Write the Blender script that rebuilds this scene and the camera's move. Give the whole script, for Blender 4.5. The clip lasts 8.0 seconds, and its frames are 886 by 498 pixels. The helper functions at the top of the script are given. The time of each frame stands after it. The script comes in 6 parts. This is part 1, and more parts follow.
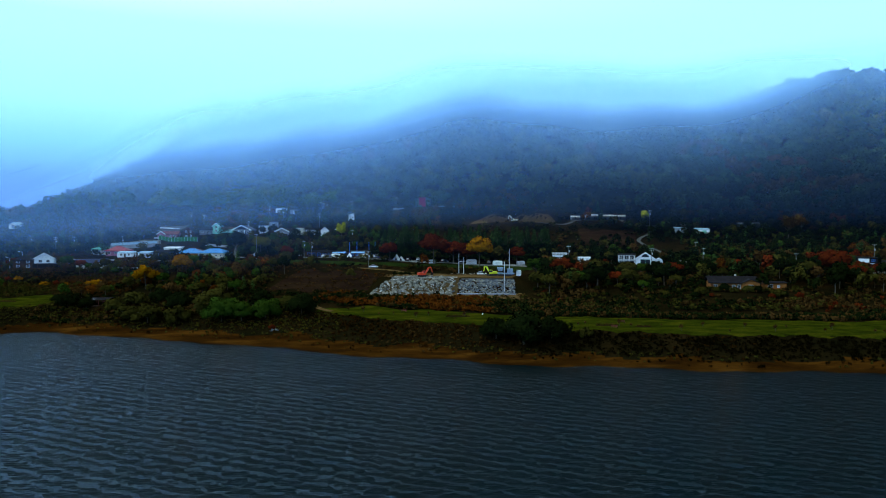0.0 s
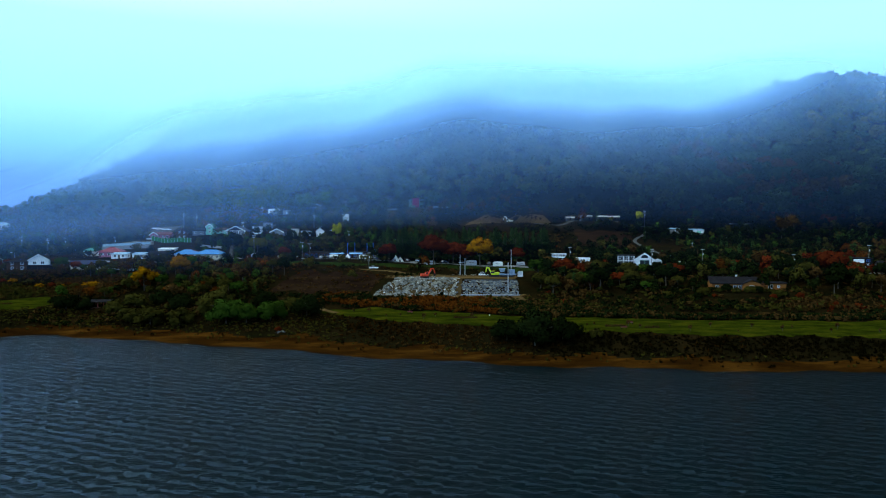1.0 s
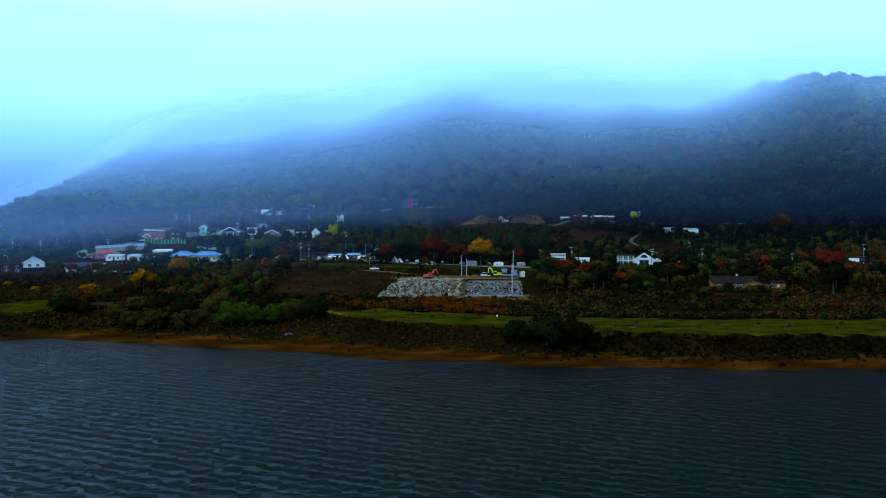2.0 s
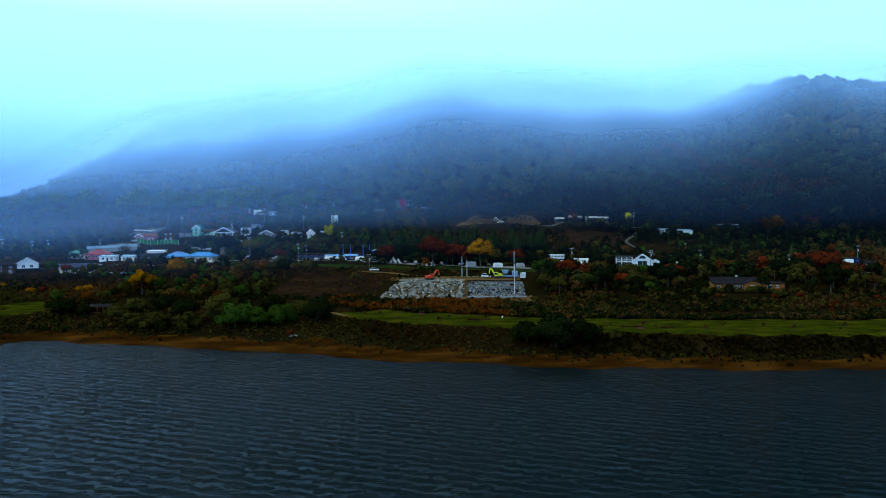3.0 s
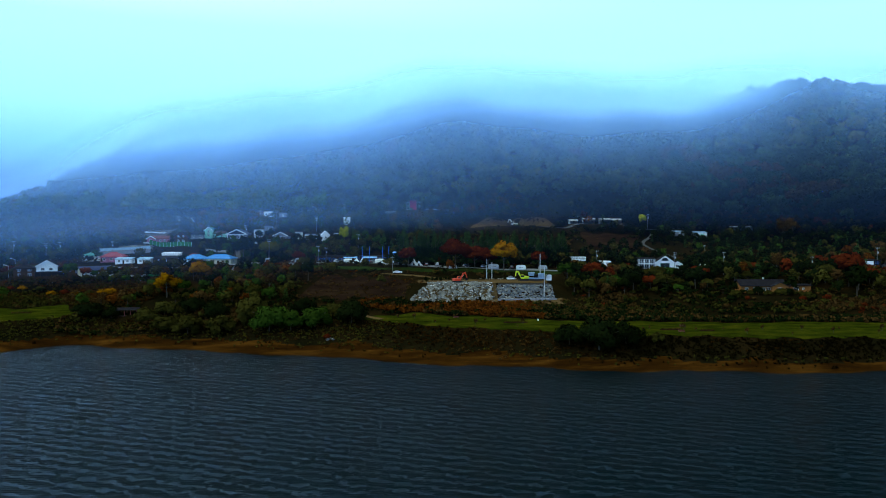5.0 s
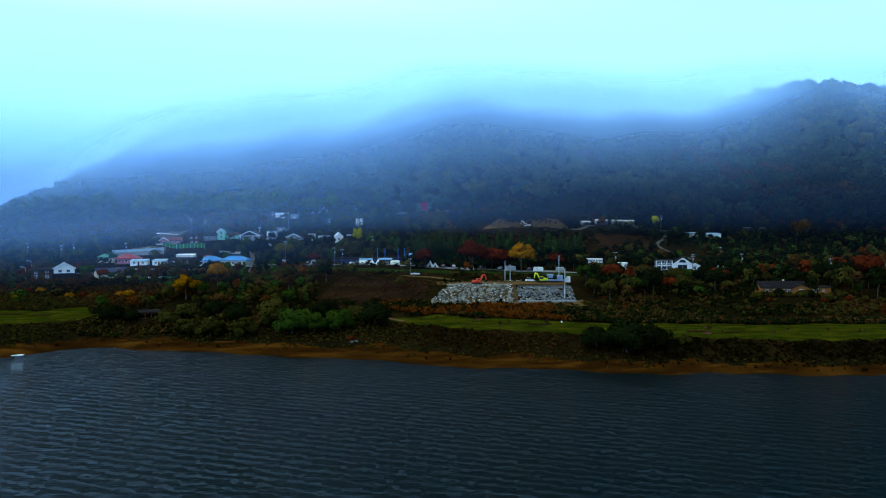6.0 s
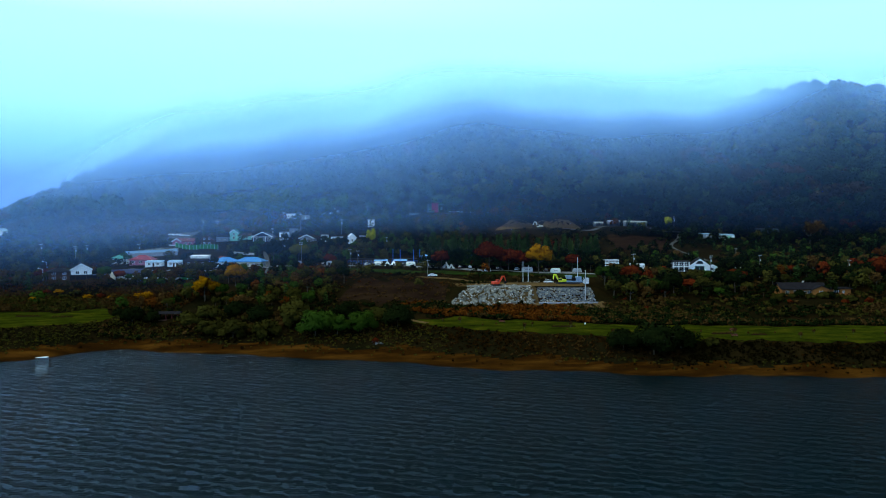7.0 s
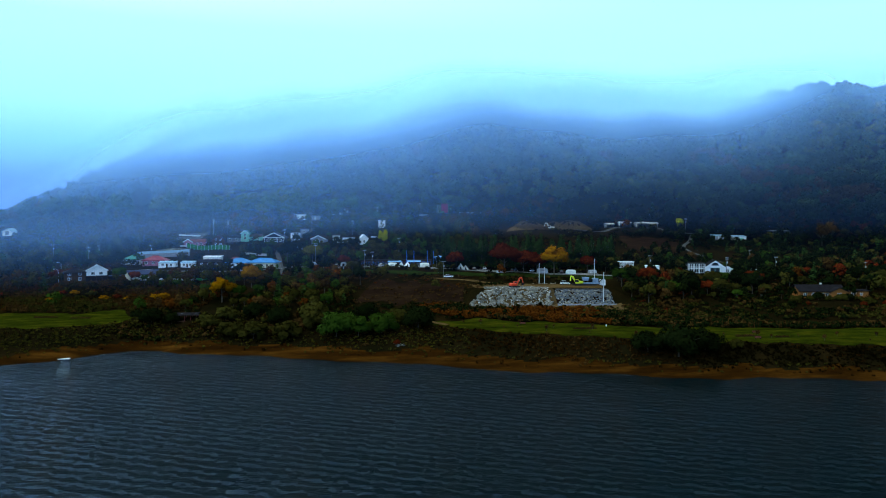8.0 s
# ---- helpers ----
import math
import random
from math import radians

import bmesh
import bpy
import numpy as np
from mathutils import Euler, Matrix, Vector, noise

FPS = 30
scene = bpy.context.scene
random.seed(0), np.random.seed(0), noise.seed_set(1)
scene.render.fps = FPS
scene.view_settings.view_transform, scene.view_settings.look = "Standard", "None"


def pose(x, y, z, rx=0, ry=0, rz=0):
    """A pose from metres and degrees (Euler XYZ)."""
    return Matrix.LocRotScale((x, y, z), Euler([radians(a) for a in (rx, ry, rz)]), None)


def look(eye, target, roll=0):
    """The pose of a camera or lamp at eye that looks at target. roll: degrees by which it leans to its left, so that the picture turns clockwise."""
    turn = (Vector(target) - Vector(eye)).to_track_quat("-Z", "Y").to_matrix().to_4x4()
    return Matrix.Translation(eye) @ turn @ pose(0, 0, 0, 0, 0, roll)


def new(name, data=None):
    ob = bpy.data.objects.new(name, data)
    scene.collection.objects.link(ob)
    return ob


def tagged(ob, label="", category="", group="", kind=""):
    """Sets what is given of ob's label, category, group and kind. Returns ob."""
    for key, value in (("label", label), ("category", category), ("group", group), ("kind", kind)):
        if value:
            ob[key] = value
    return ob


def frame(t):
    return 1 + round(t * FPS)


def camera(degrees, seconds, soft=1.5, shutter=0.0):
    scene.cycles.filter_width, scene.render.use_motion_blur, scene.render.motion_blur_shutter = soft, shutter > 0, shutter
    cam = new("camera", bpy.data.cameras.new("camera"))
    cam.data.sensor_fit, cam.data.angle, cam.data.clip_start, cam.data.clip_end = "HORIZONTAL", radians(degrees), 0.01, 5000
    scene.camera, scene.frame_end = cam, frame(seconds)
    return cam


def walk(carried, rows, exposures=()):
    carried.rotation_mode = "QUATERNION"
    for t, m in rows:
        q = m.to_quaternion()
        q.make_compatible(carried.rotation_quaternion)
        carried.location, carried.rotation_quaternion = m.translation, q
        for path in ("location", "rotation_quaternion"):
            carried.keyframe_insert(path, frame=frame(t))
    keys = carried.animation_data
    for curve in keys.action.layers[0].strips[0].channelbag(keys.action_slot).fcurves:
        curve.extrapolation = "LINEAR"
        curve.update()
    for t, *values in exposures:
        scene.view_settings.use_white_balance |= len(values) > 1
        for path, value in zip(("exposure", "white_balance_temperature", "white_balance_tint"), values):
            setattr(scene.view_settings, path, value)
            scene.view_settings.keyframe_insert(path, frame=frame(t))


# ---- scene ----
cam = camera(62.6, 8.0, soft=1.0)
PATH = [
    (0, (39.0, 2.013, 42.815), (38.804, 4.002, 42.746), 0.0),
    (0.5, (33.96, 1.759, 43.093), (33.789, 3.75, 43.023), -0.0),
    (1, (28.932, 0.982, 43.324), (28.79, 2.975, 43.255), -0.0),
    (1.5, (23.759, 0.378, 43.635), (23.645, 2.374, 43.565), -0.1),
    (3, (9.556, -0.244, 44.478), (9.519, 1.755, 44.407), -0.1),
    (3.5, (4.883, -0.174, 44.572), (4.873, 1.825, 44.502), -0.0),
    (4, (0.0, 0.0, 44.804), (0.0, 1.999, 44.734), -0.1),
    (4.5, (-4.793, 0.011, 45.128), (-4.791, 2.01, 45.058), -0.1),
    (6, (-19.15, 0.423, 46.0), (-19.142, 2.422, 45.932), -0.1),
    (6.5, (-23.545, 0.526, 46.215), (-23.536, 2.525, 46.148), -0.1),
    (7, (-28.723, 0.748, 46.665), (-28.71, 2.747, 46.597), -0.1),
    (7.5, (-32.998, 0.824, 47.043), (-32.983, 2.823, 46.975), -0.1),
    (8, (-37.614, 0.997, 47.33), (-37.595, 2.996, 47.262), -0.0),
]
walk(cam, [(t, look(eye, target, roll)) for t, eye, target, roll in PATH])

# ---------------------------------------------------------------- sky and light
world = bpy.data.worlds.new("overcast_sky")
scene.world = world
world.use_nodes = True
wn, wl = world.node_tree.nodes, world.node_tree.links
wn.clear()
w_out, w_bg = wn.new("ShaderNodeOutputWorld"), wn.new("ShaderNodeBackground")
w_sky = wn.new("ShaderNodeTexSky")
w_sky.sky_type, w_sky.sun_disc = "NISHITA", False
w_sky.sun_elevation, w_sky.sun_rotation = radians(48), radians(205)
w_geo, w_sep, w_ramp = wn.new("ShaderNodeTexCoord"), wn.new("ShaderNodeSeparateXYZ"), wn.new("ShaderNodeValToRGB")
w_mix = wn.new("ShaderNodeMix")
w_mix.data_type, w_mix.inputs["Factor"].default_value = "RGBA", 0.985
wl.new(w_geo.outputs["Generated"], w_sep.inputs[0])
wl.new(w_sep.outputs["Z"], w_ramp.inputs[0])
w_ramp.color_ramp.elements[0].color, w_ramp.color_ramp.elements[1].color = (0.048, 0.115, 0.36, 1), (0.26, 0.32, 0.35, 1)
for spot, rgb in ((0.055, (0.065, 0.175, 0.42)), (0.10, (0.115, 0.330, 0.72)), (0.15, (0.180, 0.430, 0.95)), (0.28, (0.205, 0.460, 0.74)), (0.50, (0.215, 0.300, 0.35))):
    w_ramp.color_ramp.elements.new(spot).color = (*rgb, 1)
w_gain = wn.new("ShaderNodeMix")
w_gain.data_type, w_gain.blend_type, w_gain.inputs["Factor"].default_value = "RGBA", "MULTIPLY", 1.0
w_gain.inputs["B"].default_value = (20, 20, 20, 1)
# upper sky, mostly above the view, brightened west and dimmed east for the lake
w_east, w_high, w_tilt = wn.new("ShaderNodeMapRange"), wn.new("ShaderNodeMapRange"), wn.new("ShaderNodeMix")
w_east.inputs["From Min"].default_value, w_east.inputs["From Max"].default_value = -0.55, 0.55
w_east.inputs["To Min"].default_value, w_east.inputs["To Max"].default_value = 3.0, 0.25
w_high.inputs["From Min"].default_value, w_high.inputs["From Max"].default_value = 0.25, 0.42
w_tilt.inputs["A"].default_value = 1.0
wl.new(w_sep.outputs["X"], w_east.inputs["Value"]), wl.new(w_sep.outputs["Z"], w_high.inputs["Value"])
wl.new(w_high.outputs["Result"], w_tilt.inputs["Factor"]), wl.new(w_east.outputs["Result"], w_tilt.inputs["B"])
w_side = wn.new("ShaderNodeVectorMath")
w_side.operation = "SCALE"
wl.new(w_ramp.outputs[0], w_side.inputs[0]), wl.new(w_tilt.outputs["Result"], w_side.inputs["Scale"])
wl.new(w_side.outputs[0], w_gain.inputs["A"])
wl.new(w_sky.outputs[0], w_mix.inputs["A"])
wl.new(w_gain.outputs["Result"], w_mix.inputs["B"])
wl.new(w_mix.outputs["Result"], w_bg.inputs["Color"])
w_bg.inputs["Strength"].default_value = 0.135
wl.new(w_bg.outputs[0], w_out.inputs[0])

sun = new("sun", bpy.data.lights.new("sun", "SUN"))
sun.data.energy, sun.data.angle, sun.data.color = 0.24, radians(25), (1.0, 0.86, 0.62)
sun.matrix_world = look((-120, -260, 330), (0, 0, 0))


# ---------------------------------------------------------------- materials
def nodes_of(name):
    m = bpy.data.materials.new(name)
    m.use_nodes = True
    return m, m.node_tree.nodes, m.node_tree.links, m.node_tree.nodes["Principled BSDF"]


def surface(name, colours, scale=0.5, fine=6.0, rough=0.85, bump=0.0, metal=0.0, vary=0.0, stretch=(1, 1, 1), spec=0.1):
    """A surface with broad patches between the colours and a fine grain; vary: how far each object's lightness differs."""
    m, n, l, b = nodes_of(name)
    geo, mp = n.new("ShaderNodeTexCoord"), n.new("ShaderNodeMapping")
    mp.inputs["Scale"].default_value = stretch
    l.new(geo.outputs["Object"], mp.inputs[0])
    big, small, ramp = n.new("ShaderNodeTexNoise"), n.new("ShaderNodeTexNoise"), n.new("ShaderNodeValToRGB")
    big.inputs["Scale"].default_value, big.inputs["Detail"].default_value, big.inputs["Roughness"].default_value = scale, 6, 0.62
    small.inputs["Scale"].default_value, small.inputs["Detail"].default_value = fine, 4
    for t in (big, small):
        l.new(mp.outputs[0], t.inputs["Vector"])
    cr = ramp.color_ramp
    for i, c in enumerate(colours):
        spot = 0.3 + 0.4 * i / max(1, len(colours) - 1)
        e = cr.elements[i] if i < 2 else cr.elements.new(spot)
        e.position, e.color = spot, (*c, 1)
    if len(colours) == 1:
        cr.elements[1].color = (*colours[0], 1)
    l.new(big.outputs["Fac"], ramp.inputs[0])
    grain = n.new("ShaderNodeMapRange")
    grain.inputs["From Min"].default_value, grain.inputs["From Max"].default_value = 0.3, 0.7
    grain.inputs["To Min"].default_value, grain.inputs["To Max"].default_value = 0.78, 1.2
    l.new(small.outputs["Fac"], grain.inputs["Value"])
    last = grain.outputs["Result"]
    if vary:
        info, rnd, mul = n.new("ShaderNodeObjectInfo"), n.new("ShaderNodeMapRange"), n.new("ShaderNodeMath")
        rnd.inputs["To Min"].default_value, rnd.inputs["To Max"].default_value = 1 - vary, 1 + vary
        mul.operation = "MULTIPLY"
        l.new(info.outputs["Random"], rnd.inputs["Value"])
        l.new(last, mul.inputs[0]), l.new(rnd.outputs["Result"], mul.inputs[1])
        last = mul.outputs[0]
    mix = n.new("ShaderNodeVectorMath")
    mix.operation = "SCALE"
    l.new(ramp.outputs[0], mix.inputs[0]), l.new(last, mix.inputs["Scale"])
    l.new(mix.outputs[0], b.inputs["Base Color"])
    b.inputs["Roughness"].default_value, b.inputs["Metallic"].default_value = rough, metal
    b.inputs["Specular IOR Level"].default_value = spec
    if bump:
        bp = n.new("ShaderNodeBump")
        bp.inputs["Strength"].default_value, bp.inputs["Distance"].default_value = 0.7, bump
        l.new(small.outputs["Fac"], bp.inputs["Height"]), l.new(bp.outputs[0], b.inputs["Normal"])
    return m


def foliage(name, colours, scale=0.35, vary=0.25, gain=0.48):
    m = surface(name, [(r * gain, g * gain, b * gain * 0.7) for r, g, b in colours], scale, 1.6, 0.9, 0, 0, vary, spec=0.0)
    return m


M = {
    "soil": surface("soil", ((0.0042, 0.0042, 0.0014), (0.0085, 0.0060, 0.0019), (0.0150, 0.0085, 0.0026)), 0.06, 1.2, 0.95, 0.25, spec=0.0),
    "lawn": surface("lawn", ((0.006, 0.0085, 0.0007), (0.0190, 0.0235, 0.0014), (0.0420, 0.0380, 0.0023)), 0.22, 1.8, 0.9, 0.06, spec=0.0, stretch=(0.5, 1, 1)),
    "meadow": surface("meadow", ((0.008, 0.016, 0.003), (0.018, 0.028, 0.005)), 0.09, 1.6, 0.95, 0.1, spec=0.0),
    "wood_floor": surface("wood_floor", ((0.006, 0.009, 0.004), (0.013, 0.013, 0.005)), 0.06, 1.0, 0.95, 0.3, spec=0.0),
    "beach": surface("beach", ((0.0070, 0.0027, 0.0008), (0.0240, 0.0085, 0.0012), (0.0640, 0.0240, 0.0032)), 0.16, 1.5, 0.9, 0.10, stretch=(0.3, 1, 1), spec=0.0),
    "field": surface("field", ((0.0072, 0.004, 0.0024), (0.0144, 0.0072, 0.004), (0.0256, 0.0136, 0.0056)), 0.12, 1.4, 0.95, 0.2, stretch=(0.35, 1, 1), spec=0.0),
    "earth": surface("earth", ((0.056, 0.032, 0.012), (0.115, 0.070, 0.026)), 0.10, 1.4, 0.95, 0.15, spec=0.0),
    "rock_dust": surface("rock_dust", ((0.030, 0.019, 0.008), (0.070, 0.046, 0.020)), 0.25, 1.8, 0.95, 0.15, spec=0.0),
    "asphalt": surface("asphalt", ((0.09, 0.09, 0.09), (0.15, 0.145, 0.135)), 0.3, 3, 0.9, 0.01),
    "lane": surface("lane", ((0.036, 0.036, 0.0342), (0.0612, 0.0594, 0.0558)), 0.3, 3, 0.9, 0.01),
    "concrete": surface("concrete", ((0.34, 0.34, 0.32), (0.48, 0.47, 0.44)), 0.4, 3, 0.85, 0.01),
    "granite": surface("granite", ((0.055, 0.052, 0.038), (0.150, 0.140, 0.112), (0.33, 0.31, 0.265)), 0.9, 5, 0.85, 0.05, vary=0.35),
    "slate_rock": surface("slate_rock", ((0.034, 0.042, 0.052), (0.085, 0.096, 0.105), (0.18, 0.185, 0.18)), 0.9, 5, 0.85, 0.05, vary=0.35),
    "white": surface("white", ((0.70, 0.72, 0.72), (0.80, 0.80, 0.78)), 0.5, 4, 0.6, 0),
    "cream": surface("cream", ((0.48, 0.44, 0.32), (0.58, 0.53, 0.40)), 0.5, 4, 0.7, 0),
    "grey": surface("grey", ((0.14, 0.15, 0.17), (0.20, 0.21, 0.23)), 0.5, 4, 0.7, 0),
    "dark": surface("dark", ((0.007, 0.006, 0.007), (0.014, 0.012, 0.013)), 0.6, 5, 0.85, 0, spec=0.03),
    "navy": surface("navy", ((0.010, 0.017, 0.045), (0.016, 0.026, 0.065)), 0.6, 5, 0.6, 0),
    "blue_roof": surface("blue_roof", ((0.022, 0.150, 0.360), (0.034, 0.210, 0.460)), 0.4, 5, 0.5, 0),
    "pale_roof": surface("pale_roof", ((0.20, 0.33, 0.42), (0.28, 0.42, 0.50)), 0.4, 5, 0.5, 0),
    "green_roof": surface("green_roof", ((0.022, 0.15, 0.10), (0.035, 0.20, 0.13)), 0.4, 5, 0.5, 0),
    "red_roof": surface("red_roof", ((0.17, 0.016, 0.026), (0.25, 0.026, 0.034)), 0.4, 5, 0.5, 0),
    "wine_roof": surface("wine_roof", ((0.10, 0.022, 0.024), (0.15, 0.032, 0.030)), 0.4, 5, 0.6, 0),
    "magenta": surface("magenta", ((0.68, 0.02, 0.15), (0.80, 0.03, 0.18)), 0.4, 5, 0.5, 0),
    "mint": surface("mint", ((0.20, 0.50, 0.34), (0.26, 0.58, 0.42)), 0.4, 5, 0.6, 0),
    "pink": surface("pink", ((0.30, 0.10, 0.15), (0.38, 0.14, 0.19)), 0.4, 5, 0.6, 0),
    "timber": surface("timber", ((0.17, 0.055, 0.010), (0.28, 0.105, 0.022)), 0.7, 5, 0.65, 0, stretch=(0.3, 0.3, 4)),
    "brown_wood": surface("brown_wood", ((0.034, 0.016, 0.009), (0.066, 0.030, 0.016)), 0.8, 6, 0.7, 0),
    "fence_green": surface("fence_green", ((0.012, 0.10, 0.03), (0.02, 0.15, 0.045)), 0.4, 3, 0.7, 0),
    "excavator_red": surface("excavator_red", ((0.50, 0.040, 0.016), (0.62, 0.065, 0.022)), 0.7, 5, 0.45, 0),
    "lime": surface("lime", ((0.50, 0.56, 0.02), (0.60, 0.66, 0.04)), 0.7, 5, 0.45, 0),
    "machine_blue": surface("machine_blue", ((0.11, 0.17, 0.26), (0.22, 0.30, 0.40)), 0.7, 4, 0.5, 0),
    "mast_blue": surface("mast_blue", ((0.015, 0.10, 0.40), (0.03, 0.15, 0.50)), 0.7, 5, 0.5, 0),
    "tarp_blue": surface("tarp_blue", ((0.12, 0.30, 0.52), (0.20, 0.42, 0.62)), 0.7, 5, 0.5, 0),
    "canvas": surface("canvas", ((0.50, 0.54, 0.50), (0.66, 0.68, 0.62)), 0.7, 5, 0.8, 0),
    "canvas_grey": surface("canvas_grey", ((0.22, 0.24, 0.26), (0.32, 0.33, 0.34)), 0.7, 5, 0.8, 0),
    "steel": surface("steel", ((0.42, 0.43, 0.44), (0.52, 0.53, 0.54)), 0.7, 5, 0.45, 0, metal=0.4),
    "pole_concrete": surface("pole_concrete", ((0.119, 0.1155, 0.1085), (0.189, 0.182, 0.175)), 0.7, 5, 0.85, 0),
    "rubber": surface("rubber", ((0.015, 0.015, 0.015), (0.028, 0.028, 0.028)), 1, 8, 0.85, 0),
    "car_white": surface("car_white", ((0.72, 0.73, 0.74), (0.78, 0.78, 0.78)), 0.3, 3, 0.25, 0, spec=0.5),
    "car_silver": surface("car_silver", ((0.36, 0.38, 0.40), (0.42, 0.44, 0.46)), 0.3, 3, 0.25, 0, spec=0.5),
    "car_black": surface("car_black", ((0.018, 0.018, 0.022), (0.03, 0.03, 0.034)), 0.3, 3, 0.25, 0, spec=0.5),
    "car_blue": surface("car_blue", ((0.03, 0.06, 0.17), (0.04, 0.08, 0.22)), 0.3, 3, 0.25, 0, spec=0.5),
    "bark": surface("bark", ((0.040, 0.030, 0.022), (0.085, 0.066, 0.048)), 1.5, 8, 0.95, 0.02),
    "leaf_dark": foliage("leaf_dark", ((0.0100, 0.0170, 0.0065), (0.0195, 0.0275, 0.0080)), gain=0.4),
    "leaf_green": foliage("leaf_green", ((0.030, 0.064, 0.0105), (0.056, 0.100, 0.014)), gain=0.5),
    "leaf_olive": foliage("leaf_olive", ((0.034, 0.033, 0.009), (0.074, 0.060, 0.013)), gain=0.6),
    "leaf_yellow": foliage("leaf_yellow", ((0.22, 0.21, 0.012), (0.40, 0.36, 0.020)), vary=0.15, gain=0.8),
    "leaf_orange": foliage("leaf_orange", ((0.200, 0.078, 0.002), (0.380, 0.150, 0.003)), vary=0.1, gain=0.7),
    "leaf_gold": foliage("leaf_gold", ((0.075, 0.066, 0.006), (0.150, 0.120, 0.009)), vary=0.15, gain=0.75),
    "leaf_red": foliage("leaf_red", ((0.095, 0.014, 0.006), (0.190, 0.030, 0.009))),
    "leaf_rust": foliage("leaf_rust", ((0.100, 0.027, 0.006), (0.200, 0.056, 0.009)), gain=0.42),
    "straw": foliage("straw", ((0.072, 0.054, 0.0084), (0.132, 0.102, 0.018))),
    "weed": foliage("weed", ((0.024, 0.011, 0.003), (0.060, 0.023, 0.005))),
    "weed_dark": foliage("weed_dark", ((0.005, 0.0042, 0.0014), (0.012, 0.0080, 0.002))),
    "leaf_brown": foliage("leaf_brown", ((0.060, 0.031, 0.013), (0.120, 0.058, 0.020)), gain=0.5),
    "needle": foliage("needle", ((0.026, 0.056, 0.018), (0.052, 0.096, 0.026))),
    "wood_a": foliage("wood_a", ((0.034, 0.068, 0.030), (0.066, 0.115, 0.044)), 0.02, 0.25, 1.05),
    "wood_b": foliage("wood_b", ((0.046, 0.076, 0.024), (0.100, 0.125, 0.034)), 0.02, 0.25, 1.05),
    "wood_c": foliage("wood_c", ((0.022, 0.046, 0.026), (0.044, 0.076, 0.034)), 0.02, 0.25, 1.05),
    "wood_d": foliage("wood_d", ((0.085, 0.085, 0.014), (0.130, 0.115, 0.018)), 0.02, 0.25, 1.1),
    "wood_e": foliage("wood_e", ((0.052, 0.040, 0.020), (0.085, 0.054, 0.026)), 0.02, 0.25, 1.1),
}


def glass_material():
    m, n, l, b = nodes_of("window_glass")
    b.inputs["Base Color"].default_value = (0.02, 0.028, 0.035, 1)
    b.inputs["Roughness"].default_value, b.inputs["Specular IOR Level"].default_value = 0.06, 0.6
    return m


def water_material():
    m, n, l, b = nodes_of("lake_water")
    b.inputs["Base Color"].default_value = (0.0001, 0.0046, 0.0056, 1)
    b.inputs["IOR"].default_value, b.inputs["Roughness"].default_value, b.inputs["Specular IOR Level"].default_value = 1.33, 0.03, 0.027
    b.inputs["Specular Tint"].default_value = (0.55, 0.95, 1.0, 1)
    geo = n.new("ShaderNodeTexCoord")
    last = None
    for size, detail, share, tilt in (((0.05, 0.13, 1), 2, 0.30, 3), ((0.16, 0.55, 1), 2, 0.12, -3), ((0.35, 0.95, 1), 2, 0.12, 4)):
        mp, t, k = n.new("ShaderNodeMapping"), n.new("ShaderNodeTexNoise"), n.new("ShaderNodeMath")
        mp.inputs["Scale"].default_value, mp.inputs["Rotation"].default_value = size, (0, 0, radians(tilt))
        t.inputs["Scale"].default_value, t.inputs["Detail"].default_value, t.inputs["Distortion"].default_value = 1.0, detail, 0.3
        k.operation = "MULTIPLY"
        k.inputs[1].default_value = share
        l.new(geo.outputs["Object"], mp.inputs[0]), l.new(mp.outputs[0], t.inputs["Vector"]), l.new(t.outputs["Fac"], k.inputs[0])
        if last:
            add = n.new("ShaderNodeMath")
            l.new(last, add.inputs[0]), l.new(k.outputs[0], add.inputs[1])
            last = add.outputs[0]
        else:
            last = k.outputs[0]
    # two trains of wind ripples that cross at a narrow angle
    for tilt, pitch, share in ((4, 0.34, 0.26), (-5, 0.25, 0.24)):
        mp, t, k, add = n.new("ShaderNodeMapping"), n.new("ShaderNodeTexWave"), n.new("ShaderNodeMath"), n.new("ShaderNodeMath")
        mp.inputs["Rotation"].default_value, mp.inputs["Scale"].default_value = (0, 0, radians(tilt)), (0.7, 1, 1)
        t.bands_direction, t.inputs["Scale"].default_value, t.inputs["Distortion"].default_value = "Y", pitch, 3.4
        t.inputs["Detail"].default_value, t.inputs["Detail Scale"].default_value = 2.0, 1.6
        k.operation = "MULTIPLY"
        k.inputs[1].default_value = share
        l.new(geo.outputs["Object"], mp.inputs[0]), l.new(mp.outputs[0], t.inputs["Vector"]), l.new(t.outputs["Fac"], k.inputs[0])
        l.new(last, add.inputs[0]), l.new(k.outputs[0], add.inputs[1])
        last = add.outputs[0]
    bp = n.new("ShaderNodeBump")
    bp.inputs["Strength"].default_value, bp.inputs["Distance"].default_value = 1.0, 0.27
    l.new(last, bp.inputs["Height"]), l.new(bp.outputs[0], b.inputs["Normal"])
    return m


